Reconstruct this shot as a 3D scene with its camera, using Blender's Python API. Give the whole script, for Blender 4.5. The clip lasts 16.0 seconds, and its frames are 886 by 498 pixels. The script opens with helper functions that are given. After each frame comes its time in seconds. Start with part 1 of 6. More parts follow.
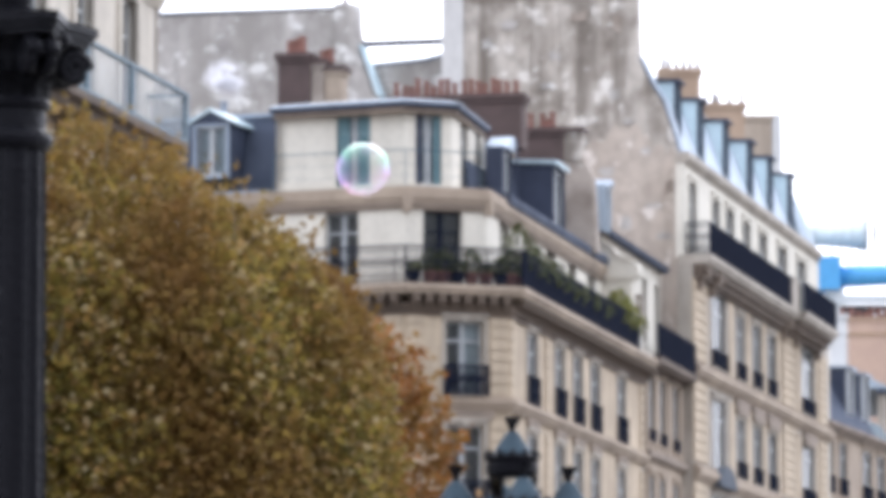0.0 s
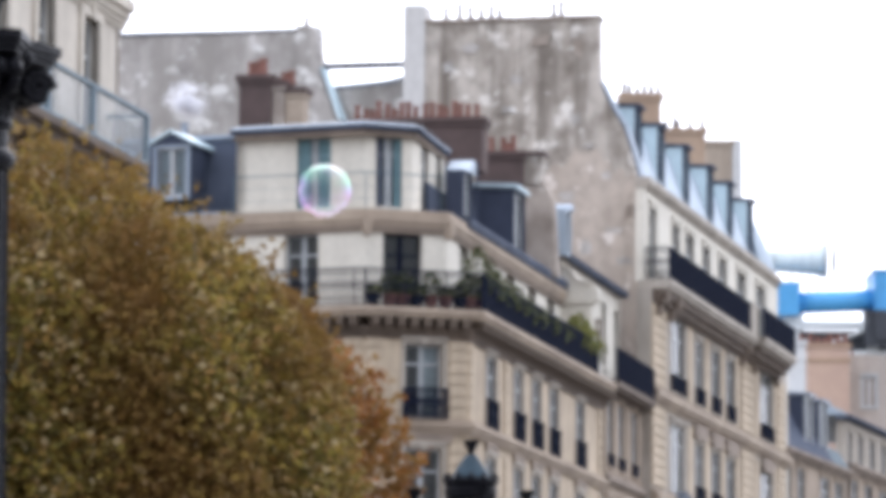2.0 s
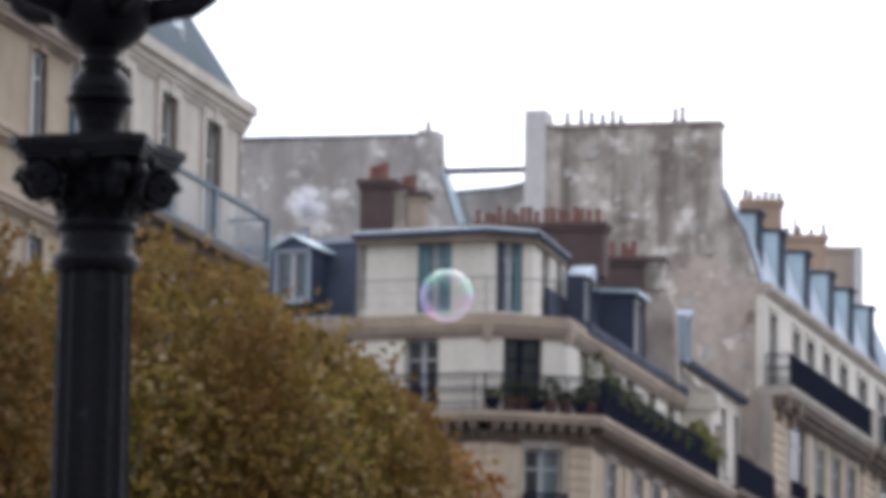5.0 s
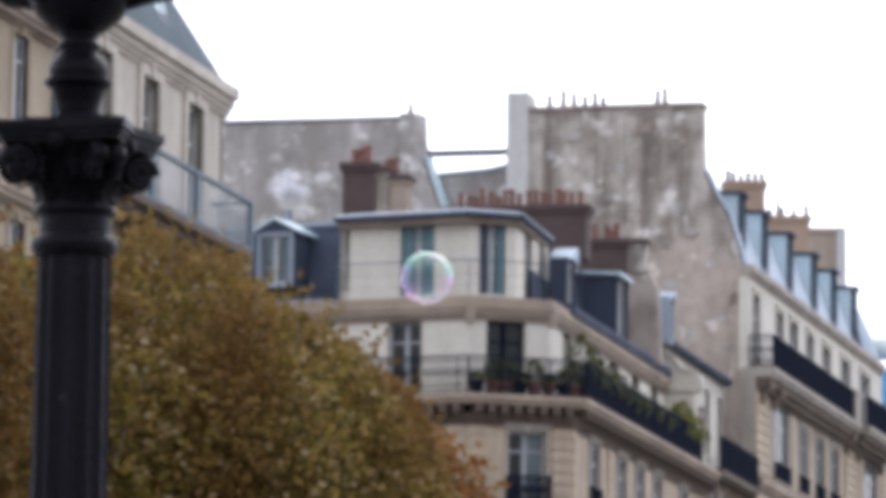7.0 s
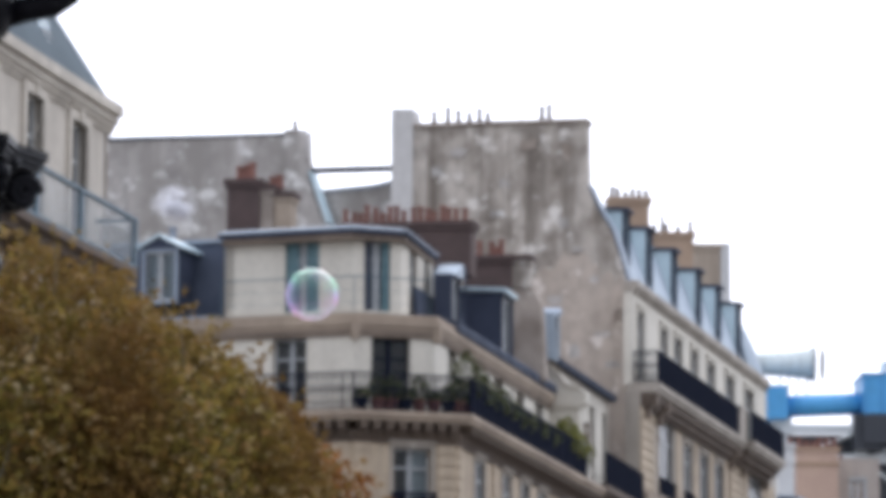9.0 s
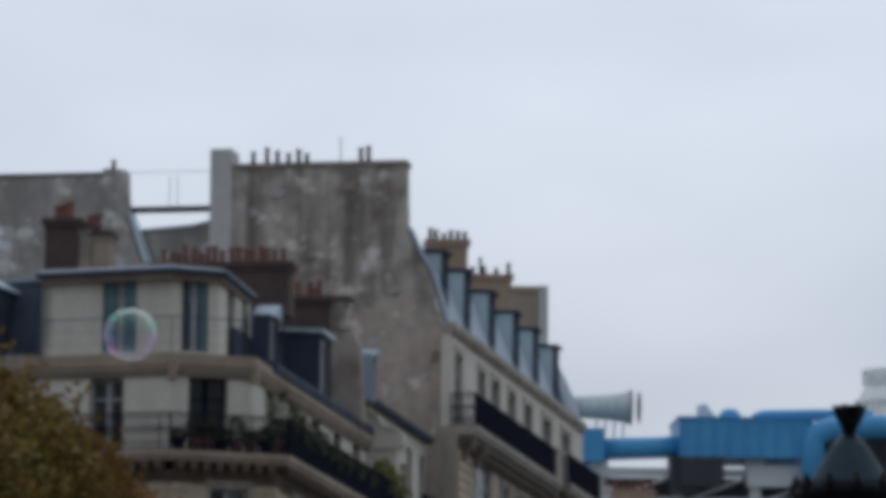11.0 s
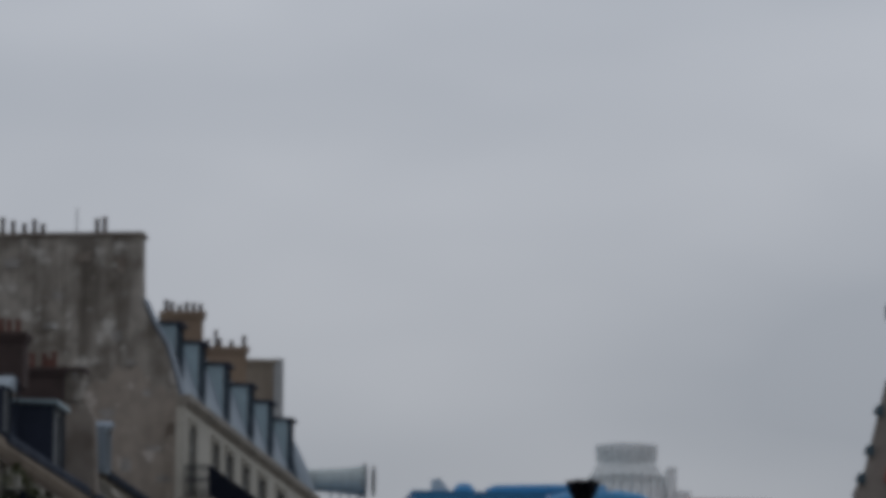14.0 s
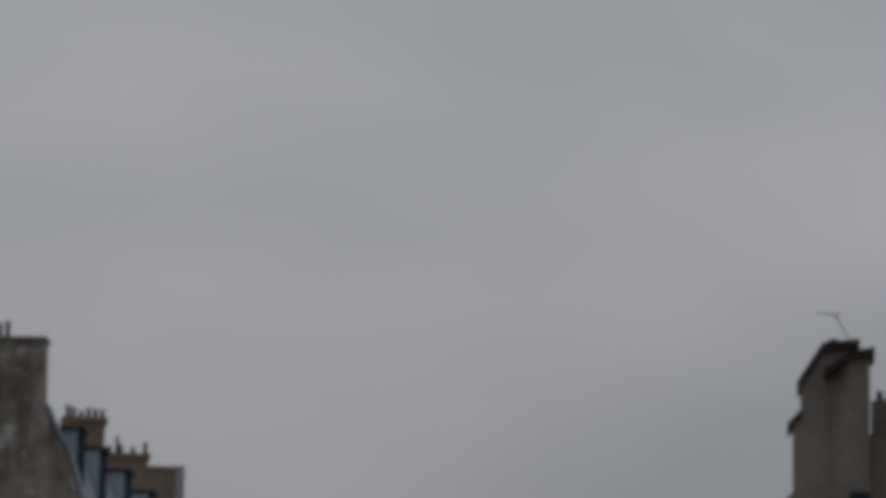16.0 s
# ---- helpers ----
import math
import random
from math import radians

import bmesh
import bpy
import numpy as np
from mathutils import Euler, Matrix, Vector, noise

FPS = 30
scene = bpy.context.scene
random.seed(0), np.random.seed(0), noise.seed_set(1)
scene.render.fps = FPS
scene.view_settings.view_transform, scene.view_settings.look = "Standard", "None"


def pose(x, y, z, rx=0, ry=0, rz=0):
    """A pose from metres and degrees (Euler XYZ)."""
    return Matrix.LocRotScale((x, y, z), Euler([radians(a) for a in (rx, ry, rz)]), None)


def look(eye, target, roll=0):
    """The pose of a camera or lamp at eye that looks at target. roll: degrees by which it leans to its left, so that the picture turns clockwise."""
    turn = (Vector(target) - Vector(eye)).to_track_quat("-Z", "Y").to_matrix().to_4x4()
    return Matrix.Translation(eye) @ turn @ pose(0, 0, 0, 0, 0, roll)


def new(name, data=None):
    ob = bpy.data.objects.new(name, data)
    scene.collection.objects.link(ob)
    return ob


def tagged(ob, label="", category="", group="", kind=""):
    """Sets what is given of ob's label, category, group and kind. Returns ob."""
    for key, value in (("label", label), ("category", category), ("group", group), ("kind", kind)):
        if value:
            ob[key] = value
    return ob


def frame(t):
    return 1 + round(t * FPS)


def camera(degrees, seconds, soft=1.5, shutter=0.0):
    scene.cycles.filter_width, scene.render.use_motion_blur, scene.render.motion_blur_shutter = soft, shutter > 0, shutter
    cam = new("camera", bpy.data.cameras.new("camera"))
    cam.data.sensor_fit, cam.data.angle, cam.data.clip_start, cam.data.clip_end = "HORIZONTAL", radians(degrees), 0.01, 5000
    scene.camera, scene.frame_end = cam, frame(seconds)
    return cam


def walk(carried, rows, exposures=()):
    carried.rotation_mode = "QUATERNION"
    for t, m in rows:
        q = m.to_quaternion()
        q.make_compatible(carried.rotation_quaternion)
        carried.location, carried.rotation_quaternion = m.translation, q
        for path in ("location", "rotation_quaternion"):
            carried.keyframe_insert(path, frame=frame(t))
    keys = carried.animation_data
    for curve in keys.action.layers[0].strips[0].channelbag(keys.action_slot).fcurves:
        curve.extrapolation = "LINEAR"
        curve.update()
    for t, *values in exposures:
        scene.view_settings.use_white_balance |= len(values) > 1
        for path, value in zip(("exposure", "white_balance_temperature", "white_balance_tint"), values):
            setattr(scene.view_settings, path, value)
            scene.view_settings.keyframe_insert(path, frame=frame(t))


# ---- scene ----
cam = camera(11.194, 16.0, soft=6.5)


def turned(x, z, yaw, pitch, roll):
    """The hand-held camera at eye height: yaw to the left, pitch up, lean, in degrees."""
    return pose(x, 0.0, z, 90 + pitch, 0, yaw) @ pose(0, 0, 0, 0, 0, roll)


walk(cam, [
    (0.0, turned(0.0075, 1.6019, 0.000, 6.836, 0.000)),
    (0.5, turned(0.0056, 1.6019, -0.486, 6.749, -0.030)),
    (1.0, turned(0.0056, 1.6000, -0.554, 6.801, -0.031)),
    (1.5, turned(0.0019, 1.6019, -0.530, 6.920, 0.140)),
    (2.0, turned(0.0000, 1.5981, -0.515, 7.132, 0.375)),
    (2.5, turned(-0.0037, 1.5963, 0.032, 7.419, 0.982)),
    (3.0, turned(-0.0075, 1.5981, 0.388, 8.112, 1.336)),
    (3.5, turned(-0.0094, 1.6038, 0.377, 8.563, 1.173)),
    (4.0, turned(-0.0131, 1.6113, 0.733, 8.799, 1.140)),
    (4.2, turned(-0.0131, 1.6038, 0.884, 8.464, 0.992)),
    (6.3, turned(0.0000, 1.6000, 1.186, 8.436, 0.837)),
    (6.5, turned(0.0000, 1.6000, 1.104, 8.423, 0.682)),
    (7.0, turned(0.0056, 1.5981, 0.819, 8.229, 0.628)),
    (7.5, turned(0.0056, 1.5981, 1.005, 8.302, 0.635)),
    (8.0, turned(0.0019, 1.5981, 0.748, 8.378, 0.807)),
    (8.5, turned(0.0056, 1.5944, -0.006, 8.446, 0.901)),
    (8.7, turned(0.0056, 1.5963, -0.306, 8.428, 0.632)),
    (10.8, turned(0.0000, 1.6000, -2.508, 8.956, 0.333)),
    (11.0, turned(0.0000, 1.6000, -2.983, 8.986, 0.369)),
    (11.5, turned(0.0000, 1.6000, -3.904, 9.069, 0.287)),
    (12.0, turned(0.0000, 1.6000, -4.181, 9.394, 0.307)),
    (12.5, turned(0.0000, 1.6000, -4.878, 9.319, 0.555)),
    (13.0, turned(0.0000, 1.6000, -6.127, 9.304, 0.286)),
    (13.5, turned(0.0000, 1.6000, -6.110, 9.393, 0.306)),
    (14.0, turned(0.0000, 1.6000, -6.366, 9.936, 0.359)),
    (14.5, turned(0.0000, 1.6000, -6.127, 10.981, 0.670)),
    (15.0, turned(0.0000, 1.6000, -7.019, 11.519, 0.615)),
    (15.5, turned(0.0000, 1.6000, -7.254, 11.199, 1.051)),
    (16.0, turned(0.0000, 1.6000, -7.584, 11.352, 1.070)),
], exposures=[
    (0, 0.74, 6450, 16),
    (1.2, 0.69, 6450, 16),
    (2.0, 0.55, 6450, 16),
    (3.0, 0.45, 6450, 17),
    (3.5, 0.22, 6450, 17),
    (4.2, -0.06, 6450, 17),
    (6.3, 0.14, 6450, 18),
    (7.0, 0.13, 6450, 18),
    (8.7, 0.17, 6450, 17),
    (9.7, -0.9, 6400, 12),
    (10.8, -1.36, 6200, 11),
    (11.5, -1.6, 6200, 10),
    (12.5, -1.95, 6200, 10),
    (13.5, -2.1, 6450, 11),
    (14.5, -2.2, 6500, 11),
    (15.0, -2.42, 6650, 12),
    (16, -2.58, 6800, 12),
])

# ---- world and light: bright overcast afternoon ----
world = bpy.data.worlds.new("overcast_sky")
scene.world = world
world.use_nodes = True
wn, wl = world.node_tree.nodes, world.node_tree.links
wn.clear()
w_out = wn.new("ShaderNodeOutputWorld")
w_bg = wn.new("ShaderNodeBackground")
w_sky = wn.new("ShaderNodeTexSky")
w_sky.sky_type, w_sky.sun_disc = "NISHITA", False
w_sky.sun_elevation, w_sky.sun_rotation = radians(34), radians(7)
w_scale = wn.new("ShaderNodeVectorMath")
w_scale.operation = "SCALE"
w_scale.inputs[3].default_value = 0.1
w_co = wn.new("ShaderNodeTexCoord")
w_map = wn.new("ShaderNodeMapping")
w_map.inputs["Scale"].default_value = (6.0, 6.0, 14.0)
w_noise = wn.new("ShaderNodeTexNoise")
w_noise.inputs["Scale"].default_value = 1.0
w_noise.inputs["Detail"].default_value = 3.0
w_noise.inputs["Roughness"].default_value = 0.4
w_ramp = wn.new("ShaderNodeValToRGB")
w_ramp.color_ramp.elements[0].position, w_ramp.color_ramp.elements[0].color = 0.38, (0.96, 1.05, 1.18, 1)
w_ramp.color_ramp.elements[1].position, w_ramp.color_ramp.elements[1].color = 0.62, (1.25, 1.33, 1.45, 1)
w_mix = wn.new("ShaderNodeMix")
w_mix.data_type = "RGBA"
w_mix.inputs[0].default_value = 0.9
wl.new(w_co.outputs["Generated"], w_map.inputs["Vector"])
wl.new(w_map.outputs["Vector"], w_noise.inputs["Vector"])
wl.new(w_noise.outputs["Fac"], w_ramp.inputs["Fac"])
wl.new(w_sky.outputs["Color"], w_scale.inputs[0])
wl.new(w_scale.outputs["Vector"], w_mix.inputs[6])
wl.new(w_ramp.outputs["Color"], w_mix.inputs[7])
# the cloud cover is brightest towards the hidden sun, ahead over the street
w_dot = wn.new("ShaderNodeVectorMath")
w_dot.operation = "DOT_PRODUCT"
w_dot.inputs[1].default_value = (0.10, 0.83, 0.55)
w_range = wn.new("ShaderNodeMapRange")
w_range.inputs["From Min"].default_value, w_range.inputs["From Max"].default_value = -1.0, 1.0
w_range.inputs["To Min"].default_value, w_range.inputs["To Max"].default_value = 0.72, 1.75
w_glow = wn.new("ShaderNodeVectorMath")
w_glow.operation = "SCALE"
wl.new(w_co.outputs["Generated"], w_dot.inputs[0])
wl.new(w_dot.outputs["Value"], w_range.inputs["Value"])
# and greyer low over the roofs
w_sep = wn.new("ShaderNodeSeparateXYZ")
w_low = wn.new("ShaderNodeMapRange")
w_low.inputs["From Min"].default_value, w_low.inputs["From Max"].default_value = 0.10, 0.24
w_low.inputs["To Min"].default_value, w_low.inputs["To Max"].default_value = 0.74, 1.03
w_both = wn.new("ShaderNodeMath")
w_both.operation = "MULTIPLY"
wl.new(w_co.outputs["Generated"], w_sep.inputs[0])
wl.new(w_sep.outputs["Z"], w_low.inputs["Value"])
wl.new(w_range.outputs["Result"], w_both.inputs[0])
wl.new(w_low.outputs["Result"], w_both.inputs[1])
wl.new(w_mix.outputs[2], w_glow.inputs[0])
wl.new(w_both.outputs[0], w_glow.inputs[3])
wl.new(w_glow.outputs["Vector"], w_bg.inputs["Color"])
w_bg.inputs["Strength"].default_value = 1.0
wl.new(w_bg.outputs["Background"], w_out.inputs["Surface"])
sun = new("sun", bpy.data.lights.new("sun", "SUN"))
sun.data.energy, sun.data.angle, sun.data.color = 0.6, radians(40), (1.0, 0.95, 0.88)
sun.matrix_world = look((6.0, 49.8, 33.0), (0, 0, 0))


# ---- materials ----
def material(name, base, second=None, rough=0.8, metal=0.0, scale=1.5, fine=14.0, bump=0.15, streak=0.0,
             spots=None, spot_size=0.5, spot_at=0.62, island=None, each=0.0, spec=0.4, spread=0.16, blotch=None, thin=0.0, clear=0.0, mottle=None):
    """A surface with variation at two scales, upright streaks, and patches with a shape of their own."""
    mat = bpy.data.materials.new(name)
    mat.use_nodes = True
    n, l = mat.node_tree.nodes, mat.node_tree.links
    bsdf = n["Principled BSDF"]
    bsdf.inputs["Roughness"].default_value = rough
    bsdf.inputs["Metallic"].default_value = metal
    bsdf.inputs["Specular IOR Level"].default_value = spec
    co = n.new("ShaderNodeTexCoord")

    def noise_at(size, stretch=(1, 1, 1), detail=4.0):
        mp = n.new("ShaderNodeMapping")
        mp.inputs["Scale"].default_value = stretch
        tx = n.new("ShaderNodeTexNoise")
        tx.inputs["Scale"].default_value = size
        tx.inputs["Detail"].default_value = detail
        l.new(co.outputs["Object"], mp.inputs["Vector"])
        l.new(mp.outputs["Vector"], tx.inputs["Vector"])
        return tx.outputs["Fac"]

    def ramped(fac, lo, hi):
        r = n.new("ShaderNodeMapRange")
        r.inputs["From Min"].default_value, r.inputs["From Max"].default_value = lo, hi
        l.new(fac, r.inputs["Value"])
        return r.outputs["Result"]

    def mixed(fac, a, b):
        m = n.new("ShaderNodeMix")
        m.data_type = "RGBA"
        if isinstance(fac, float):
            m.inputs[0].default_value = fac
        else:
            l.new(fac, m.inputs[0])
        for i, v in ((6, a), (7, b)):
            if isinstance(v, tuple):
                m.inputs[i].default_value = (*v, 1)
            else:
                l.new(v, m.inputs[i])
        return m.outputs[2]
    second = second or tuple(c * 0.72 for c in base)
    if island:
        geo = n.new("ShaderNodeNewGeometry")
        ramp = n.new("ShaderNodeValToRGB")
        for k in range(len(island) - 2):
            ramp.color_ramp.elements.new(0.5)
        for k, c in enumerate(island):
            ramp.color_ramp.elements[k].position = k / (len(island) - 1)
            ramp.color_ramp.elements[k].color = (*c, 1)
        l.new(geo.outputs["Random Per Island"], ramp.inputs["Fac"])
        colour = ramp.outputs["Color"]
        colour = mixed(ramped(noise_at(scale), 0.35, 0.7), colour, second)
    else:
        colour = mixed(ramped(noise_at(scale), 0.5 - spread, 0.5 + spread), base, second)
    dark = tuple(c * 0.6 for c in base)
    m2 = n.new("ShaderNodeMath")
    m2.operation = "MULTIPLY"
    l.new(ramped(noise_at(fine), 0.35, 0.75), m2.inputs[0])
    m2.inputs[1].default_value = 0.35
    colour = mixed(m2.outputs[0], colour, dark)
    if streak:
        m3 = n.new("ShaderNodeMath")
        m3.operation = "MULTIPLY"
        l.new(ramped(noise_at(1.6, (1, 1, 0.12), 5.0), 0.48, 0.7), m3.inputs[0])
        m3.inputs[1].default_value = streak
        colour = mixed(m3.outputs[0], colour, tuple(c * 0.35 for c in base))
    if mottle:
        colour = mixed(ramped(noise_at(2.6, (1, 1, 0.7), 10.0), 0.42, 0.78), colour, mottle)
    if blotch:
        colour = mixed(ramped(noise_at(1.1, (1, 1, 0.07), 6.0), 0.46, 0.66), colour, blotch)
        colour = mixed(ramped(noise_at(1.3, (1, 1, 0.8), 10.0), 0.5, 0.74), colour, blotch)
    if spots:
        colour = mixed(ramped(noise_at(spot_size, (1, 1, 1), 6.0), spot_at, spot_at + 0.11), colour, spots)
    if each:
        info = n.new("ShaderNodeObjectInfo")
        m4 = n.new("ShaderNodeMath")
        m4.operation = "MULTIPLY"
        l.new(info.outputs["Random"], m4.inputs[0])
        m4.inputs[1].default_value = each
        colour = mixed(m4.outputs[0], colour, dark)
    l.new(colour, bsdf.inputs["Base Color"])
    bp = n.new("ShaderNodeBump")
    bp.inputs["Strength"].default_value = bump
    bp.inputs["Distance"].default_value = 0.02
    l.new(noise_at(fine * 2), bp.inputs["Height"])
    l.new(bp.outputs["Normal"], bsdf.inputs["Normal"])
    if clear:
        tr, mx = n.new("ShaderNodeBsdfTransparent"), n.new("ShaderNodeMixShader")
        mx.inputs[0].default_value = clear
        l.new(bsdf.outputs["BSDF"], mx.inputs[1])
        l.new(tr.outputs["BSDF"], mx.inputs[2])
        l.new(mx.outputs["Shader"], n["Material Output"].inputs["Surface"])
    if thin:
        tl, mx = n.new("ShaderNodeBsdfTranslucent"), n.new("ShaderNodeMixShader")
        mx.inputs[0].default_value = thin
        l.new(colour, tl.inputs["Color"])
        l.new(bsdf.outputs["BSDF"], mx.inputs[1])
        l.new(tl.outputs["BSDF"], mx.inputs[2])
        l.new(mx.outputs["Shader"], n["Material Output"].inputs["Surface"])
    return mat


def glass_material(name, tint=(0.86, 0.91, 0.93), body=0.82):
    """Window glass: clear with a Fresnel gloss."""
    mat = bpy.data.materials.new(name)
    mat.use_nodes = True
    n, l = mat.node_tree.nodes, mat.node_tree.links
    n.clear()
    out = n.new("ShaderNodeOutputMaterial")
    tr = n.new("ShaderNodeBsdfTransparent")
    tr.inputs["Color"].default_value = (*[c * body for c in tint], 1)
    gl = n.new("ShaderNodeBsdfGlossy")
    gl.inputs["Roughness"].default_value = 0.03
    gl.inputs["Color"].default_value = (0.9, 0.9, 0.9, 1)
    fr = n.new("ShaderNodeFresnel")
    fr.inputs["IOR"].default_value = 1.38
    mx = n.new("ShaderNodeMixShader")
    l.new(fr.outputs["Fac"], mx.inputs["Fac"])
    l.new(tr.outputs["BSDF"], mx.inputs[1])
    l.new(gl.outputs["BSDF"], mx.inputs[2])
    l.new(mx.outputs["Shader"], out.inputs["Surface"])
    return mat


STONE = material("limestone", (0.57, 0.466, 0.345), (0.42, 0.338, 0.248), 0.85, scale=0.5, fine=4, streak=0.5, each=0.3, spread=0.1)
STONE_PALE = material("pale_limestone", (0.47, 0.42, 0.36), (0.355, 0.315, 0.265), 0.85, scale=0.5, fine=4, streak=0.4, each=0.25, spread=0.1)
WALL_PALE = material("pale_dressed_stone", (0.63, 0.575, 0.49), (0.52, 0.47, 0.40), 0.85, scale=0.5, fine=4, streak=0.3, each=0.15, spread=0.1)
BEIGE = material("beige_plaster", (0.41, 0.34, 0.25), (0.32, 0.255, 0.175), 0.85, scale=0.6, fine=4, streak=0.35, spread=0.1)
STONE_BROWN = material("brown_limestone", (0.44, 0.355, 0.272), (0.30, 0.238, 0.186), 0.85, scale=0.35, fine=6, streak=0.4)
# brown slab stone, darkened further to hold the shade under the balconies
SLAB_SHADE = material("brown_slab_with_shade", (0.15, 0.112, 0.085), (0.10, 0.075, 0.058), 0.85, scale=0.8, fine=6, streak=0.4)
CORNICE = material("weathered_cornice_stone", (0.32, 0.255, 0.205), (0.22, 0.175, 0.14), 0.85, scale=0.8, fine=8, streak=0.5)
PLASTER = material("cream_plaster", (0.717, 0.678, 0.590), (0.646, 0.606, 0.524), 0.8, scale=0.6, fine=5, bump=0.05, streak=0.18)
RENDER = material("old_lime_render", (0.53, 0.482, 0.425), (0.38, 0.338, 0.29), 0.92, scale=0.35, fine=2.2, bump=0.3, streak=0.5,
                  spots=(0.76, 0.725, 0.67), spot_size=1.5, spot_at=0.585, spread=0.07, blotch=(0.175, 0.148, 0.122), mottle=(0.62, 0.57, 0.505))
RENDER_WARM = material("pinkish_lime_render", (0.55, 0.475, 0.405), (0.44, 0.375, 0.315), 0.92, scale=0.5, fine=2.2, bump=0.3, streak=0.3,
                       spots=(0.72, 0.66, 0.60), spot_size=1.8, spot_at=0.6, spread=0.08, mottle=(0.36, 0.305, 0.26))
RENDER_PALE = material("patched_lime_render", (0.47, 0.44, 0.41), (0.31, 0.29, 0.27), 0.92, scale=0.5, fine=3, bump=0.3, streak=0.4,
                       spots=(0.70, 0.69, 0.66), spot_size=1.5, spot_at=0.56, spread=0.1, blotch=(0.31, 0.29, 0.265), mottle=(0.52, 0.49, 0.46))
ROUGHWALL = material("rough_rubble_wall", (0.43, 0.37, 0.315), (0.21, 0.17, 0.14), 0.95, scale=0.9, fine=7, bump=0.5,
                     spots=(0.56, 0.50, 0.44), spot_size=1.5)
WHITEWASH = material("white_flue_render", (0.66, 0.65, 0.63), (0.58, 0.57, 0.55), 0.9, scale=0.6, fine=6, streak=0.3)
ZINC = material("zinc_sheet", (0.34, 0.40, 0.47), (0.27, 0.32, 0.385), 0.6, 0.0, scale=0.8, fine=6, bump=0.05)
ZINC_PALE = material("pale_zinc_sheet", (0.60, 0.74, 0.79), (0.50, 0.64, 0.70), 0.5, 0.0, scale=0.8, fine=5, bump=0.05, streak=0.2)
ZINC_MID = material("grey_zinc_sheet", (0.42, 0.50, 0.57), (0.34, 0.41, 0.48), 0.55, 0.0, scale=0.8, fine=6, bump=0.05, streak=0.2)
ZINC_DARK = material("dark_zinc_sheet", (0.115, 0.13, 0.155), (0.08, 0.095, 0.115), 0.75, 0.0, scale=0.8, fine=6, bump=0.05, spec=0.08)
SLATE_GREY = material("grey_slate_roofing", (0.15, 0.185, 0.205), (0.11, 0.14, 0.155), 0.75, scale=0.9, fine=9, bump=0.3, spec=0.04)
SLATE = material("slate_roofing", (0.085, 0.10, 0.135), (0.055, 0.066, 0.092), 0.75, scale=0.9, fine=9, bump=0.3, spec=0.03)
BRICK = material("brown_chimney_brick", (0.115, 0.080, 0.073), (0.085, 0.060, 0.055), 0.9, scale=1.4, fine=9, bump=0.4)
OCHRE = material("ochre_chimney_brick", (0.44, 0.315, 0.22), (0.36, 0.25, 0.175), 0.9, scale=0.9, fine=8, bump=0.3)
PEACH = material("peach_render", (0.56, 0.40, 0.31), (0.48, 0.34, 0.27), 0.9, scale=0.7, fine=6)
POT = material("terracotta_pot", (0.27, 0.125, 0.097), (0.19, 0.092, 0.075), 0.85, scale=3, fine=12, each=0.7)
POT_DARK = material("sooty_pot", (0.13, 0.09, 0.08), (0.09, 0.065, 0.06), 0.85, scale=3, fine=12, each=0.5)
IRON = material("black_iron", (0.018, 0.022, 0.038), (0.013, 0.016, 0.028), 0.85, 0.0, scale=6, fine=30, bump=0.2, spec=0.01)
CAST = material("cast_iron_paint", (0.006, 0.006, 0.0085), (0.004, 0.004, 0.006), 0.36, 0.0, scale=4, fine=25, bump=0.4, spec=0.085,
                spots=(0.12, 0.12, 0.13), spot_size=11.0, spot_at=0.68)
STEAM = material("white_steam", (0.9, 0.9, 0.92), (0.86, 0.86, 0.88), 1.0, scale=2, fine=5, bump=0.0, spec=0.0, thin=0.5)
FRAME = material("white_window_paint", (0.49, 0.51, 0.52), (0.41, 0.43, 0.44), 0.5, scale=2, fine=12, bump=0.03)
TILE = material("dark_clay_tile", (0.075, 0.052, 0.045), (0.05, 0.037, 0.034), 0.85, scale=2, fine=9)
NIGHT = material("dark_slate_cladding", (0.06, 0.072, 0.108), (0.042, 0.052, 0.08), 0.75, scale=0.9, fine=9, bump=0.25, spec=0.15)
TEAL = material("teal_shutter_paint", (0.14, 0.26, 0.29), (0.11, 0.21, 0.24), 0.55, scale=2, fine=10, bump=0.05)
NAVY = material("blue_grey_paint", (0.085, 0.15, 0.19), (0.065, 0.115, 0.15), 0.5, scale=2, fine=10, bump=0.05)
# curtain cloth, whitened so that it also gives the panes' sky reflection
CURTAIN = material("pale_curtain_and_pane_reflection", (0.80, 0.81, 0.78), (0.68, 0.69, 0.665), 0.9, scale=1, fine=8, bump=0.05)
VEIL = material("white_net_curtain", (0.82, 0.85, 0.87), (0.74, 0.78, 0.80), 0.9, scale=1, fine=8, bump=0.05)
BLUE = material("sky_blue_duct_paint", (0.095, 0.40, 0.74), (0.075, 0.34, 0.66), 0.4, scale=0.25, fine=1.5, bump=0.02)
WHITESTEEL = material("white_steel_paint", (0.80, 0.84, 0.84), (0.72, 0.76, 0.77), 0.5, scale=0.3, fine=2, bump=0.02)
TOWERWHITE = material("pale_cladding", (0.84, 0.88, 0.88), (0.78, 0.82, 0.82), 0.5, scale=0.4, fine=3, bump=0.02, clear=0.58)
HORN = material("weathered_white_steel", (0.72, 0.79, 0.78), (0.60, 0.67, 0.66), 0.5, scale=0.5, fine=2, bump=0.02, streak=0.3)
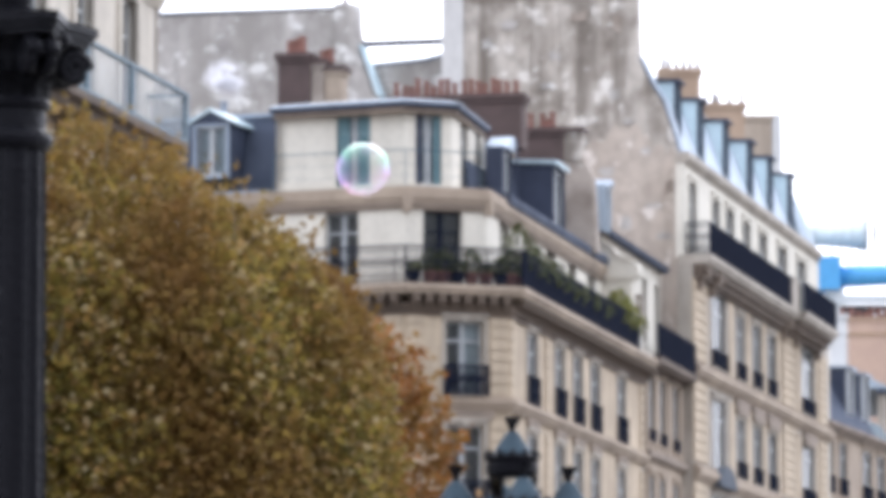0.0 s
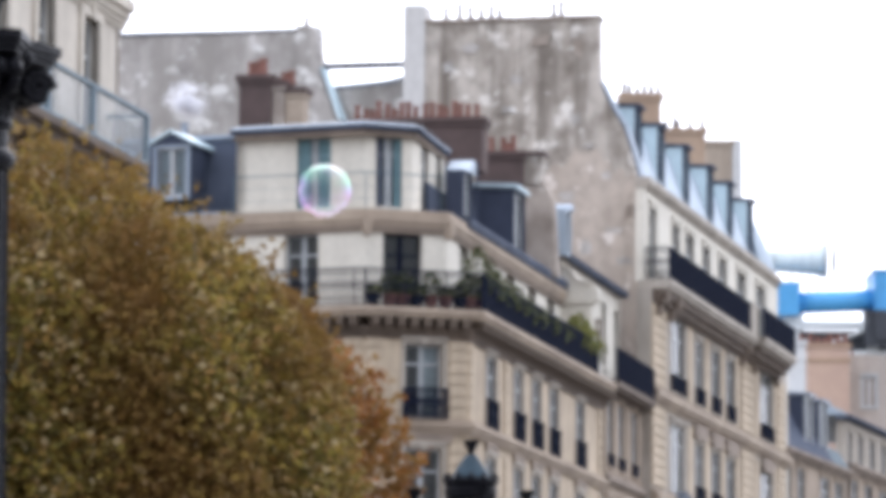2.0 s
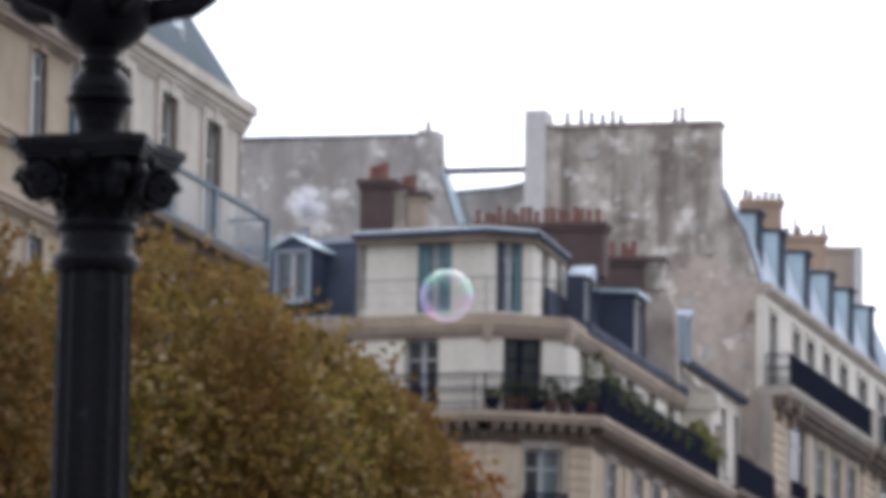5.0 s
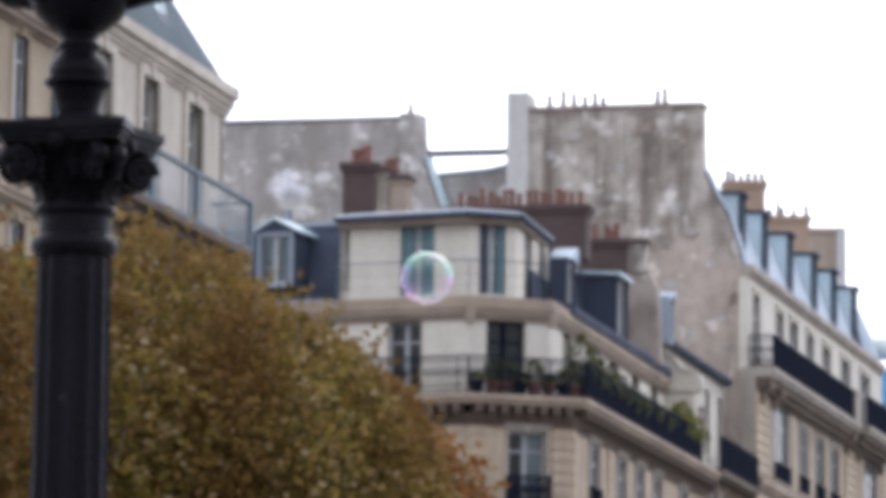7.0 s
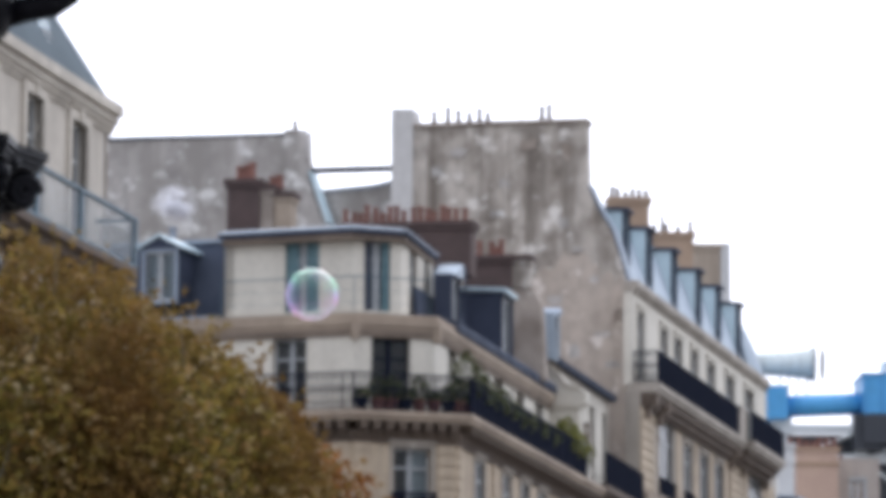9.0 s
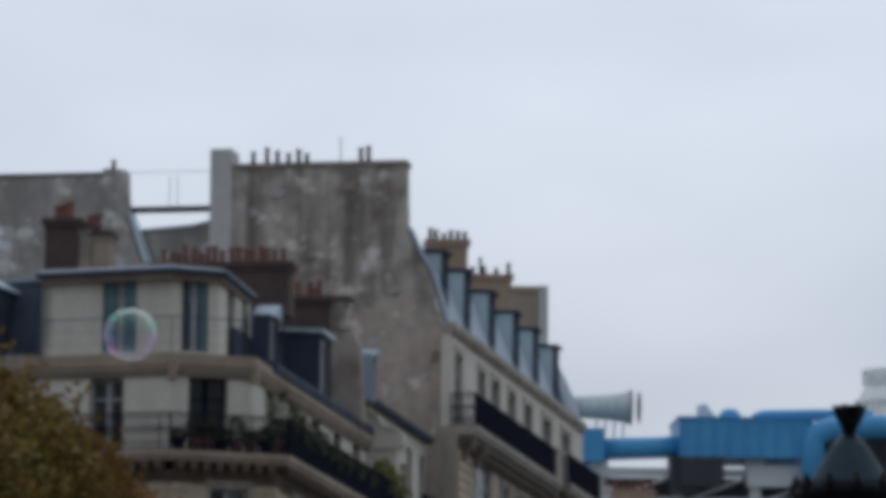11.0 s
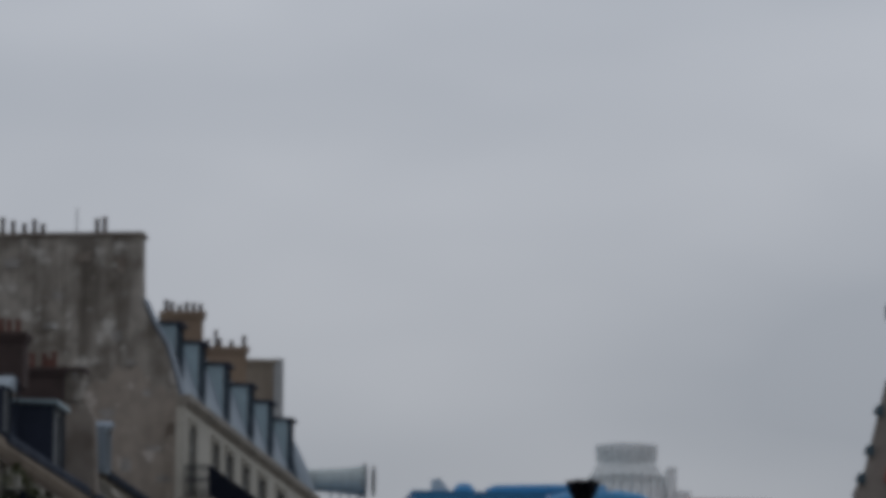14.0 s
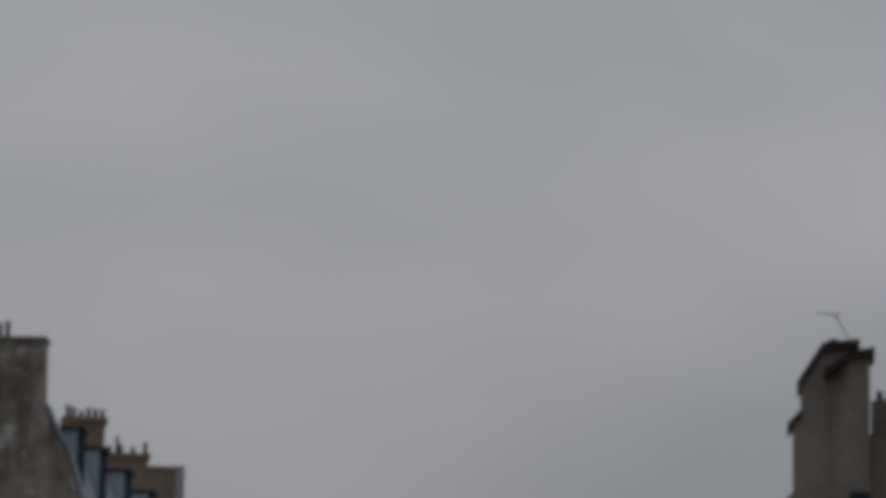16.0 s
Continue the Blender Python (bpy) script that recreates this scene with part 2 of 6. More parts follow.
GREEN = material("green_duct_paint", (0.03, 0.15, 0.11), (0.025, 0.12, 0.09), 0.45, scale=0.4, fine=2, bump=0.02)
RED = material("red_cladding_paint", (0.62, 0.10, 0.06), (0.52, 0.08, 0.05), 0.45, scale=0.4, fine=2, bump=0.02)
DARKSTEEL = material("dark_shaded_steel", (0.055, 0.06, 0.07), (0.04, 0.045, 0.055), 0.6, scale=0.4, fine=2)
ORANGE = material("orange_paint", (0.55, 0.17, 0.06), None, 0.5, scale=1)
LAMPROOF = material("verdigris_lantern_metal", (0.04, 0.066, 0.085), (0.028, 0.046, 0.06), 0.55, 0.0, scale=4, fine=18, spec=0.12)
LAMPGLASS = glass_material("lantern_glass", (0.93, 0.95, 0.96), 0.97)
GLASS = glass_material("window_glass")
FROST = material("frosted_glass_panel", (0.30, 0.34, 0.36), (0.24, 0.28, 0.30), 0.4, scale=0.8, fine=5, bump=0.02, clear=0.78)
GREYWALL = material("grey_brown_render", (0.47, 0.415, 0.37), (0.39, 0.345, 0.305), 0.9, scale=0.5, fine=4, streak=0.25)
PAVING = material("granite_paving", (0.20, 0.19, 0.175), (0.145, 0.137, 0.127), 0.85, scale=0.15, fine=3)
BARK = material("plane_tree_bark", (0.20, 0.17, 0.13), (0.13, 0.11, 0.085), 0.9, scale=3, fine=12, bump=0.5, spots=(0.34, 0.31, 0.24), spot_size=3.0)
LEAF = material("autumn_olive_leaves", (0.10, 0.08, 0.02), (0.20, 0.105, 0.032), 0.7, scale=0.5, fine=3, bump=0.0, spec=0.2, thin=0.45,
                island=[(0.06, 0.055, 0.017), (0.165, 0.135, 0.035), (0.27, 0.225, 0.053), (0.40, 0.295, 0.065), (0.34, 0.19, 0.058), (0.60, 0.50, 0.29)])
LEAF_RED = material("autumn_rust_leaves", (0.16, 0.07, 0.025), (0.20, 0.11, 0.03), 0.65, scale=0.6, fine=3, bump=0.0, spec=0.2, thin=0.45,
                    island=[(0.22, 0.09, 0.03), (0.38, 0.15, 0.045), (0.52, 0.20, 0.06), (0.32, 0.20, 0.05), (0.50, 0.34, 0.2)])
LEAF_MIX = material("autumn_brown_leaves", (0.10, 0.07, 0.02), (0.19, 0.11, 0.03), 0.7, scale=0.8, fine=3, bump=0.0, spec=0.2, thin=0.4,
                    island=[(0.05, 0.036, 0.014), (0.12, 0.075, 0.024), (0.24, 0.11, 0.033), (0.15, 0.12, 0.03), (0.32, 0.14, 0.04), (0.42, 0.32, 0.18)])
PLANT = material("balcony_plant_leaves", (0.08, 0.10, 0.03), (0.05, 0.06, 0.02), 0.6, scale=1.5, fine=5, bump=0.0,
                 island=[(0.045, 0.065, 0.02), (0.075, 0.10, 0.025), (0.13, 0.14, 0.04), (0.17, 0.16, 0.06)])
PLANT_BRIGHT = material("yellow_green_leaves", (0.2, 0.2, 0.05), (0.13, 0.14, 0.04), 0.6, scale=1.5, fine=5, bump=0.0, thin=0.4,
                        island=[(0.14, 0.17, 0.04), (0.22, 0.24, 0.06), (0.30, 0.29, 0.08), (0.26, 0.22, 0.07)])


# ---- small building kit ----
ROTXY = Matrix(((0, 1, 0, 0), (1, 0, 0, 0), (0, 0, 1, 0), (0, 0, 0, 1)))


def box(bm, x0, x1, y0, y1, z0, z1, m=None):
    vs = [bm.verts.new(m @ Vector(p) if m else p) for p in
          ((x0, y0, z0), (x1, y0, z0), (x1, y1, z0), (x0, y1, z0), (x0, y0, z1), (x1, y0, z1), (x1, y1, z1), (x0, y1, z1))]
    for f in ((3, 2, 1, 0), (4, 5, 6, 7), (0, 1, 5, 4), (1, 2, 6, 5), (2, 3, 7, 6), (3, 0, 4, 7)):
        bm.faces.new([vs[i] for i in f])


def prism(bm, outline, y0, y1, m=None):
    """An outline in x and z, drawn through from y0 to y1."""
    a = [bm.verts.new(m @ Vector((x, y0, z)) if m else (x, y0, z)) for x, z in outline]
    b = [bm.verts.new(m @ Vector((x, y1, z)) if m else (x, y1, z)) for x, z in outline]
    bm.faces.new(a), bm.faces.new(b[::-1])
    for i in range(len(a)):
        j = (i + 1) % len(a)
        bm.faces.new((a[j], a[i], b[i], b[j]))
    bmesh.ops.recalc_face_normals(bm, faces=bm.faces)


def slab(bm, outline, z0, z1):
    """An outline in x and y, raised from z0 to z1."""
    a = [bm.verts.new((x, y, z0)) for x, y in outline]
    b = [bm.verts.new((x, y, z1)) for x, y in outline]
    bm.faces.new(a[::-1]), bm.faces.new(b)
    for i in range(len(a)):
        j = (i + 1) % len(a)
        bm.faces.new((a[i], a[j], b[j], b[i]))
    bmesh.ops.recalc_face_normals(bm, faces=bm.faces)


def lathe(bm, profile, seg=24, m=None, squash=None):
    """Rings of radius r at height z; squash(angle, r, z) may change a radius."""
    rings = []
    for r, z in profile:
        ring = []
        for k in range(seg):
            a = 2 * math.pi * k / seg
            q = squash(a, r, z) if squash else r
            p = Vector((q * math.cos(a), q * math.sin(a), z))
            ring.append(bm.verts.new(m @ p if m else p))
        rings.append(ring)
    for lo, hi in zip(rings, rings[1:]):
        for k in range(seg):
            bm.faces.new((lo[k], lo[(k + 1) % seg], hi[(k + 1) % seg], hi[k]))
    bm.faces.new(rings[0][::-1]), bm.faces.new(rings[-1])


def tube(bm, points, radius, seg=10):
    """A round bar along points; radius is a number or one for each point."""
    pts = [Vector(p) for p in points]
    rings, side = [], None
    for i, p in enumerate(pts):
        d = (pts[min(i + 1, len(pts) - 1)] - pts[max(i - 1, 0)]).normalized()
        if side is None:
            side = d.orthogonal().normalized()
        side = (side - d * side.dot(d)).normalized()
        up = d.cross(side)
        r = radius[i] if isinstance(radius, (list, tuple)) else radius
        rings.append([bm.verts.new(p + r * (math.cos(2 * math.pi * k / seg) * side + math.sin(2 * math.pi * k / seg) * up)) for k in range(seg)])
    for lo, hi in zip(rings, rings[1:]):
        for k in range(seg):
            bm.faces.new((lo[k], lo[(k + 1) % seg], hi[(k + 1) % seg], hi[k]))
    bm.faces.new(rings[0][::-1]), bm.faces.new(rings[-1])


def mesh_of(name, bm, mat, smooth=False):
    me = bpy.data.meshes.new(name)
    bm.to_mesh(me)
    bm.free()
    me.materials.append(mat)
    if smooth:
        me.polygons.foreach_set("use_smooth", [True] * len(me.polygons))
    return me


WORLD_AT = {}


def thing(name, at, label, category, group="", kind=""):
    ob = tagged(new(name), label, category, group, kind)
    ob.matrix_world = at
    WORLD_AT[ob] = at.copy()
    return ob


def part(name, made, mat, parent, label="", at=None, smooth=False):
    """A bmesh or a shared mesh as ONE object under a thing or part; at is its pose in the world."""
    me = made if isinstance(made, bpy.types.Mesh) else mesh_of(name, made, mat, smooth)
    ob = new(name, me)
    at = at or Matrix.Identity(4)
    ob.parent = parent
    ob.matrix_basis = WORLD_AT[parent].inverted() @ at
    WORLD_AT[ob] = at.copy()
    return tagged(ob, label)


def whole(name, bm, mat, label, category, group="", kind="", at=None, smooth=False):
    ob = new(name, mesh_of(name, bm, mat, smooth))
    if at:
        ob.matrix_world = at
    WORLD_AT[ob] = (at or Matrix.Identity(4)).copy()
    return tagged(ob, label, category, group, kind)


def face_frame(p, along):
    """Seen from the street: x to the right along a wall, y into the building, z up."""
    a = Vector((along[0], along[1], 0)).normalized()
    inward = Vector((-a.y, a.x, 0))
    return Matrix(((a.x, inward.x, 0, p[0]), (a.y, inward.y, 0, p[1]), (0, 0, 1, 0), (0, 0, 0, 1)))


def shift(x, y, z):
    return Matrix.Translation((x, y, z))


def pierced(bm, x0, x1, z0, z1, thick, holes):
    """A wall from y=0 to y=thick with openings (x0, x1, z0, z1) right through it."""
    xs = sorted({x0, x1, *[min(max(h[i], x0), x1) for h in holes for i in (0, 1)]})
    zs = sorted({z0, z1, *[min(max(h[i], z0), z1) for h in holes for i in (2, 3)]})
    for za, zb in zip(zs, zs[1:]):
        start = None
        for xa, xb in zip(xs, xs[1:]):
            mid = ((xa + xb) / 2, (za + zb) / 2)
            solid = not any(h[0] < mid[0] < h[1] and h[2] < mid[1] < h[3] for h in holes)
            if solid and start is None:
                start = xa
            if not solid and start is not None:
                box(bm, start, xa, 0, thick, za, zb)
                start = None
        if start is not None:
            box(bm, start, x1, 0, thick, za, zb)


KEPT = {}


def kept(key, build):
    if key not in KEPT:
        KEPT[key] = build()
    return KEPT[key]


def railing_bars(length, height, gap=0.085, bar=0.055, rows=(0.0, 0.14, 0.8)):
    """Wrought-iron railing along x from 0 to length: rails, upright bars and rings between the lower rails."""
    bm = bmesh.new()
    box(bm, 0, length, -0.03, 0.03, height - 0.045, height)
    for r in rows:
        box(bm, 0, length, -0.015, 0.015, r * height + 0.05, r * height + 0.08)
    n = max(2, int(length / gap))
    for i in range(n + 1):
        x = bar + (length - 2 * bar) * i / n
        w = bar * (1.9 if i % 8 == 0 else 1.0)
        box(bm, x - w / 2, x + w / 2, -w / 2, w / 2, 0, height - 0.04)
        if i < n:
            xm, zm = x + (length / n) / 2, 0.55 * height
            prism(bm, [(xm - 0.03, zm), (xm, zm - 0.16), (xm + 0.03, zm), (xm, zm + 0.16)], -0.01, 0.01)
    return bm


def window(parent, face, x, z, w, h, surround=STONE_PALE, sash=FRAME, curtain=0.0, balconet=True, back=0.28, trim=0.12, shutters=None, proud=0.05, rail=0.88, stand=0.3):
    """A French window in its opening: stone surround, sashes, panes, half-drawn curtain, and an iron balconet before it."""
    at = face @ shift(x, 0, z)

    def surround_mesh():
        bm = bmesh.new()
        t = trim
        box(bm, -w / 2 - t, -w / 2, -proud, 0.1, 0, h)
        box(bm, w / 2, w / 2 + t, -proud, 0.1, 0, h)
        box(bm, -w / 2 - t, w / 2 + t, -proud, 0.1, h, h + t)
        if proud > 0.02:
            box(bm, -w / 2 - t * 1.3, w / 2 + t * 1.3, -proud - 0.07, 0.1, h + t, h + t + 0.07)
            prism(bm, [(-0.09, h - 0.02), (0.09, h - 0.02), (0.13, h + t + 0.02), (-0.13, h + t + 0.02)], -proud - 0.05, 0.05)
        box(bm, -w / 2 - t, w / 2 + t, -0.1, back, -0.09, 0)
        return mesh_of("window", bm, surround)

    def frame_mesh():
        bm = bmesh.new()
        for s in (-1, 1):
            a, b = sorted((s * w / 2, s * 0.012))
            box(bm, a, a + 0.06, back - 0.05, back + 0.02, 0, h)
            box(bm, b - 0.06, b, back - 0.05, back + 0.02, 0, h)
            for zz in (0.0, h * 0.72, h - 0.07):
                box(bm, a, b, back - 0.04, back + 0.01, zz, zz + 0.055)
        return mesh_of("frame", bm, sash)

    def pane_mesh(s):
        bm = bmesh.new()
        a, b = sorted((s * (w / 2 - 0.05), s * 0.06))
        box(bm, a, b, back - 0.018, back - 0.012, 0.05, h - 0.05)
        return mesh_of("pane", bm, GLASS)
    key = (round(w, 2), round(h, 2), back, trim, proud)
    win = part("window", kept(("sur", surround.name, *key), surround_mesh), None, parent, at=at)
    part("frame", kept(("frame", sash.name, *key), frame_mesh), None, win, at=at)
    for s in (-1, 1):
        part("pane", kept(("pane", s, *key), lambda s=s: pane_mesh(s)), None, win, at=at)
    if curtain:
        def curtain_mesh():
            bm = bmesh.new()
            c = abs(curtain) * w
            a, b = (-w / 2, -w / 2 + c) if curtain < 0 else (w / 2 - c, w / 2)
            n = 10
            prev = None
            for i in range(n + 1):
                xx, yy = a + (b - a) * i / n, back + 0.1 + 0.03 * (i % 2)
                row = [bm.verts.new((xx, yy, 0.03)), bm.verts.new((xx, yy, h))]
                if prev:
                    bm.faces.new((prev[0], row[0], row[1], prev[1]))
                prev = row
            return mesh_of("curtain", bm, CURTAIN)
        part("curtain", kept(("cur", round(curtain, 2), *key), curtain_mesh), None, win, "pale curtain with pane reflection in its colour", at=at)
    if shutters:
        def shutter_mesh(s, paint):
            bm = bmesh.new()
            leaf = w * (0.36 if shutters[0] is shutters[1] else 0.26)
            a, b = (-w / 2 + 0.02, -w / 2 + leaf) if s < 0 else (w / 2 - leaf, w / 2 - 0.02)
            box(bm, a, a + 0.05, 0.06, 0.1, 0, h)
            box(bm, b - 0.05, b, 0.06, 0.1, 0, h)
            for i in range(int(h / 0.11)):
                box(bm, a + 0.04, b - 0.04, 0.065, 0.09, 0.02 + i * 0.11, 0.10 + i * 0.11)
            return mesh_of("shutter", bm, paint)
        for s, paint in zip((-1, 1), shutters):
            part("shutter", kept(("shu", s, paint.name, *key), lambda s=s, paint=paint: shutter_mesh(s, paint)), None, win, "half-open louvred shutter", at=at)
    if balconet:
        def balconet_mesh():
            bm = railing_bars(w + 0.14, rail, 0.11, 0.032)
            for s in (0, w + 0.14):
                for k in range(int(stand / 0.075)):
                    box(bm, s - 0.012, s + 0.012, 0.04 + 0.07 * k, 0.062 + 0.07 * k, 0, rail - 0.05)
                box(bm, s - 0.02, s + 0.02, 0, stand, rail - 0.07, rail - 0.03)
            return mesh_of("balconet", bm, IRON)
        part("balconet", kept(("bal", rail, stand, *key), balconet_mesh), None, win, "black wrought-iron balconet", at=at @ shift(-w / 2 - 0.07, -stand, -0.02))
    return win


def moulding(bm, path, steps):
    """A stepped cornice swept round a plan: steps of (outward, z0, z1) from below, path(outward) gives the plan."""
    rings = [[bm.verts.new((x, y, z)) for x, y in path(out)] for out, z0, z1 in steps for z in (z0, z1)]
    for lo, hi in zip(rings, rings[1:]):
        for i in range(len(lo)):
            j = (i + 1) % len(lo)
            bm.faces.new((lo[i], lo[j], hi[j], hi[i]))
    bm.faces.new(rings[0][::-1]), bm.faces.new(rings[-1])
    bmesh.ops.recalc_face_normals(bm, faces=bm.faces)


def ledge(bm, x0, x1, steps, back, m):
    """A stepped moulding along a wall from x0 to x1: steps of (outward, z0, z1) from below, as one profile."""
    line = [(-out, z) for out, z0, z1 in steps for z in (z0, z1)]
    prism(bm, [(back, steps[0][1])] + line + [(back, steps[-1][2])], x0, x1, m @ ROTXY)


def pots(parent, at, xs, y, z, mat, tall=0.55, r=0.12, seed=1):
    """Chimney pots set on a stack, each a flared clay pipe of its own."""
    rng = random.Random(seed)
    for x in xs:
        h = tall * rng.uniform(0.75, 1.35)

        def pot_mesh():
            bm = bmesh.new()
            lathe(bm, [(r * 1.15, 0), (r * 1.15, 0.06), (r * 0.92, 0.1), (r * 0.8, h * 0.8), (r * 1.0, h * 0.84), (r * 1.0, h), (r * 0.7, h), (r * 0.7, h * 0.6)], 10)
            return mesh_of("chimney_pot", bm, mat)
        part("chimney_pot", pot_mesh(), None, parent, at=at @ shift(x + rng.uniform(-0.04, 0.04), y, z))


def stack(parent, at, x0, x1, y0, y1, z0, z1, mat, cap=CORNICE, name="chimney"):
    """A chimney stack with a corbelled cap."""
    bm = bmesh.new()
    box(bm, x0, x1, y0, y1, z0, z1 - 0.3)
    box(bm, x0 - 0.05, x1 + 0.05, y0 - 0.05, y1 + 0.05, z1 - 0.3, z1 - 0.16)
    body = part(name, bm, mat, parent, at=at)
    bm = bmesh.new()
    box(bm, x0 - 0.11, x1 + 0.11, y0 - 0.11, y1 + 0.11, z1 - 0.16, z1)
    part("chimney_cap", bm, cap, body, at=at)
    return body


# ---- plan: the corner of a square and a street that runs away to the right ----
TH = radians(12.43)
S = Vector((math.sin(TH), math.cos(TH)))
NB = Vector((math.cos(TH), -math.sin(TH)))
CH = Vector((math.sin(radians(70)), math.cos(radians(70))))
NC = Vector((CH.y, -CH.x))
AD = Vector((-CH.x, CH.y))
NA = Vector((-CH.y, -CH.x))
K1 = Vector((1.25, 130.0))
K0 = Vector((-1.07, 129.16))
END_A = 16.0
# the street turns a little to the right, house by house
S3 = Vector((math.sin(radians(13.5)), math.cos(radians(13.5))))
N3 = Vector((S3.y, -S3.x))
S4 = Vector((math.sin(radians(16.5)), math.cos(radians(16.5))))
N4 = Vector((S4.y, -S4.x))
LOW, BAL = 0.75, 1.3


def corner_b(d):
    return K1 + d * (NB + NC) / (1 + NB.dot(NC))


def corner_a(d):
    return K0 + d * (NA + NC) / (1 + NA.dot(NC))


def corner_plan(d, s_end, back=11.0):
    """Plan of the corner house, its faces moved out by d, as far as s_end along the street."""
    b, a = corner_b(d), corner_a(d)
    far_b, far_a = b + s_end * S, a + END_A * AD
    return [tuple(p) for p in (a, b, far_b, far_b - back * NB, far_a - back * NA)] + [tuple(far_a)]


# ground
bm = bmesh.new()
box(bm, -2500, 2500, -2500, 2500, -0.3, 0.0)
whole("ground", bm, PAVING, "grey granite paving of the square and street", "ground", kind="structure")


# ---- the corner house ----
def corner_house():
    house = thing("apartment_building", shift(*corner_b(LOW), 0), "cream stone corner apartment building with slate and zinc roof", "building")
    fb = face_frame(corner_b(LOW), S)
    fc = face_frame(corner_a(LOW), CH)
    lc = (corner_b(LOW) - corner_a(LOW)).length
    fa = face_frame(corner_a(LOW) + END_A * AD, -AD)
    floors = [(12.85, 15.0), (9.55, 12.0), (6.3, 8.7), (0.8, 4.6)]
    cols_b = [3.35, 7.6, 10.55, 13.5, 18.2]
    cols_c = [lc - 1.35]
    cols_a = [END_A - 2.0 - 3.2 * i for i in range(4)]
    for face, length, cols, nm in ((fb, 22.7, cols_b, "street"), (fc, lc, cols_c, "corner"), (fa, END_A, cols_a, "square")):
        w = 1.15 if nm != "street" else 1.45
        holes = [(c - w / 2, c + w / 2, z0, z1) for z0, z1 in floors for c in cols]
        bm = bmesh.new()
        pierced(bm, 0, length, 0, 15.35, 0.45, holes)
        part("wall", bm, STONE, house, at=face)
        for k, (z0, z1) in enumerate(floors[:3]):
            for i, c in enumerate(cols):
                window(house, face, c, z0, w, z1 - z0, back=0.1 if nm == "street" else 0.28, stand=0.12 if nm == "street" else 0.3, curtain=(0.45, -0.3, 0.6, 0.4)[(i + k) % 4])
        for z0, z1 in floors[3:]:
            for c in cols:
                window(house, face, c, z0, w, z1 - z0, balconet=False)
        # flat pilasters of raised blocks beside the corner and between the bays
        tall = [0.35, length - 0.35] if nm != "corner" else [0.3, length - 0.3]
        if nm == "street":
            tall += [5.6, 21.9]
        for x in tall:
            z = 8.9
            while z < 15.2:
                if not (12.2 < z + 0.2 < 12.9):
                    def quoin():
                        b = bmesh.new()
                        box(b, -0.26, 0.26, -0.06, 0.02, 0.0, 0.29)
                        return mesh_of("quoin", b, STONE)
                    part("quoin", kept("quoin", quoin), None, house, at=face @ shift(x, 0, z))
                z += 0.33
    # string course and cornice under the balcony, all round
    bm = bmesh.new()
    moulding(bm, lambda d: corner_plan(LOW + d, 22.7), [(0.1, 12.42, 12.5), (0.16, 12.5, 12.62), (0.24, 12.62, 12.74), (0.14, 12.74, 12.84)])
    part("string_course", bm, STONE_BROWN, house)

    def head():
        b = bmesh.new()
        prism(b, [(-0.85, 12.16), (0.85, 12.16), (0.9, 12.42), (-0.9, 12.42)], -0.1, 0.0)
        return mesh_of("window_head", b, CORNICE)
    for face, cols in ((fb, cols_b), (fc, cols_c), (fa, cols_a)):
        for c in cols:
            part("window_head", kept("head", head), None, house, "carved stone window head", at=face @ shift(c, 0, 0))
    # cornice and corbels: the balcony's shade is put into their dark colour
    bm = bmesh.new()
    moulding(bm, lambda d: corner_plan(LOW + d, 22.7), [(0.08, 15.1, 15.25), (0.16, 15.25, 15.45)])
    part("cornice", bm, SLAB_SHADE, house)
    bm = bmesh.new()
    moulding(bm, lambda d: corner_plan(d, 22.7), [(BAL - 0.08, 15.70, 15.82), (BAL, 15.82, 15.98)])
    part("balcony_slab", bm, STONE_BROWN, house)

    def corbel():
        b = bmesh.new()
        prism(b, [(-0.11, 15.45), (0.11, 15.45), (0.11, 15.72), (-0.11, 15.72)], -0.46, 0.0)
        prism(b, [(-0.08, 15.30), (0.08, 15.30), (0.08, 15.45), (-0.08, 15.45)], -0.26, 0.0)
        return mesh_of("corbel", b, SLAB_SHADE)
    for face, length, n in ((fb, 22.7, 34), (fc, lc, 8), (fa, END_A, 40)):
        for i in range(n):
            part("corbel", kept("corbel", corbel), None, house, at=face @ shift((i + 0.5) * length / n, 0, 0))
    # balcony railing
    for p, q in ((corner_b(BAL - 0.06), corner_b(BAL - 0.06) + 20.0 * S), (corner_a(BAL - 0.06), corner_b(BAL - 0.06)),
                 (corner_a(BAL - 0.06) + END_A * AD, corner_a(BAL - 0.06))):
        bars = railing_bars((q - p).length, 1.08) if (q - p).dot(S) > 10 else railing_bars((q - p).length, 1.08, 0.15, 0.022)
        part("railing", bars, IRON, house, "black wrought-iron balcony railing", at=face_frame(p, q - p) @ shift(0, 0, 15.98))
    # attic floor, set back behind the balcony
    fb, fc, fa = face_frame(K1, S), face_frame(K0, CH), face_frame(K0 + END_A * AD, -AD)
    lc = (K1 - K0).length
    for face, length, cols, w, cur in ((fb, 18.6, [2.6, 6.2, 9.8, 13.3, 16.6], 1.3, 0.25), (fc, lc, [lc - 1.33], 1.2, 0.0), (fa, END_A, [END_A - 1.98, END_A - 5.6, END_A - 9.0], 1.05, 0.3)):
        bm = bmesh.new()
        pierced(bm, 0, length, 15.98, 18.4, 0.35, [(c - w / 2, c + w / 2, 16.02, 18.24) for c in cols])
        part("wall", bm, PLASTER, house, at=face)
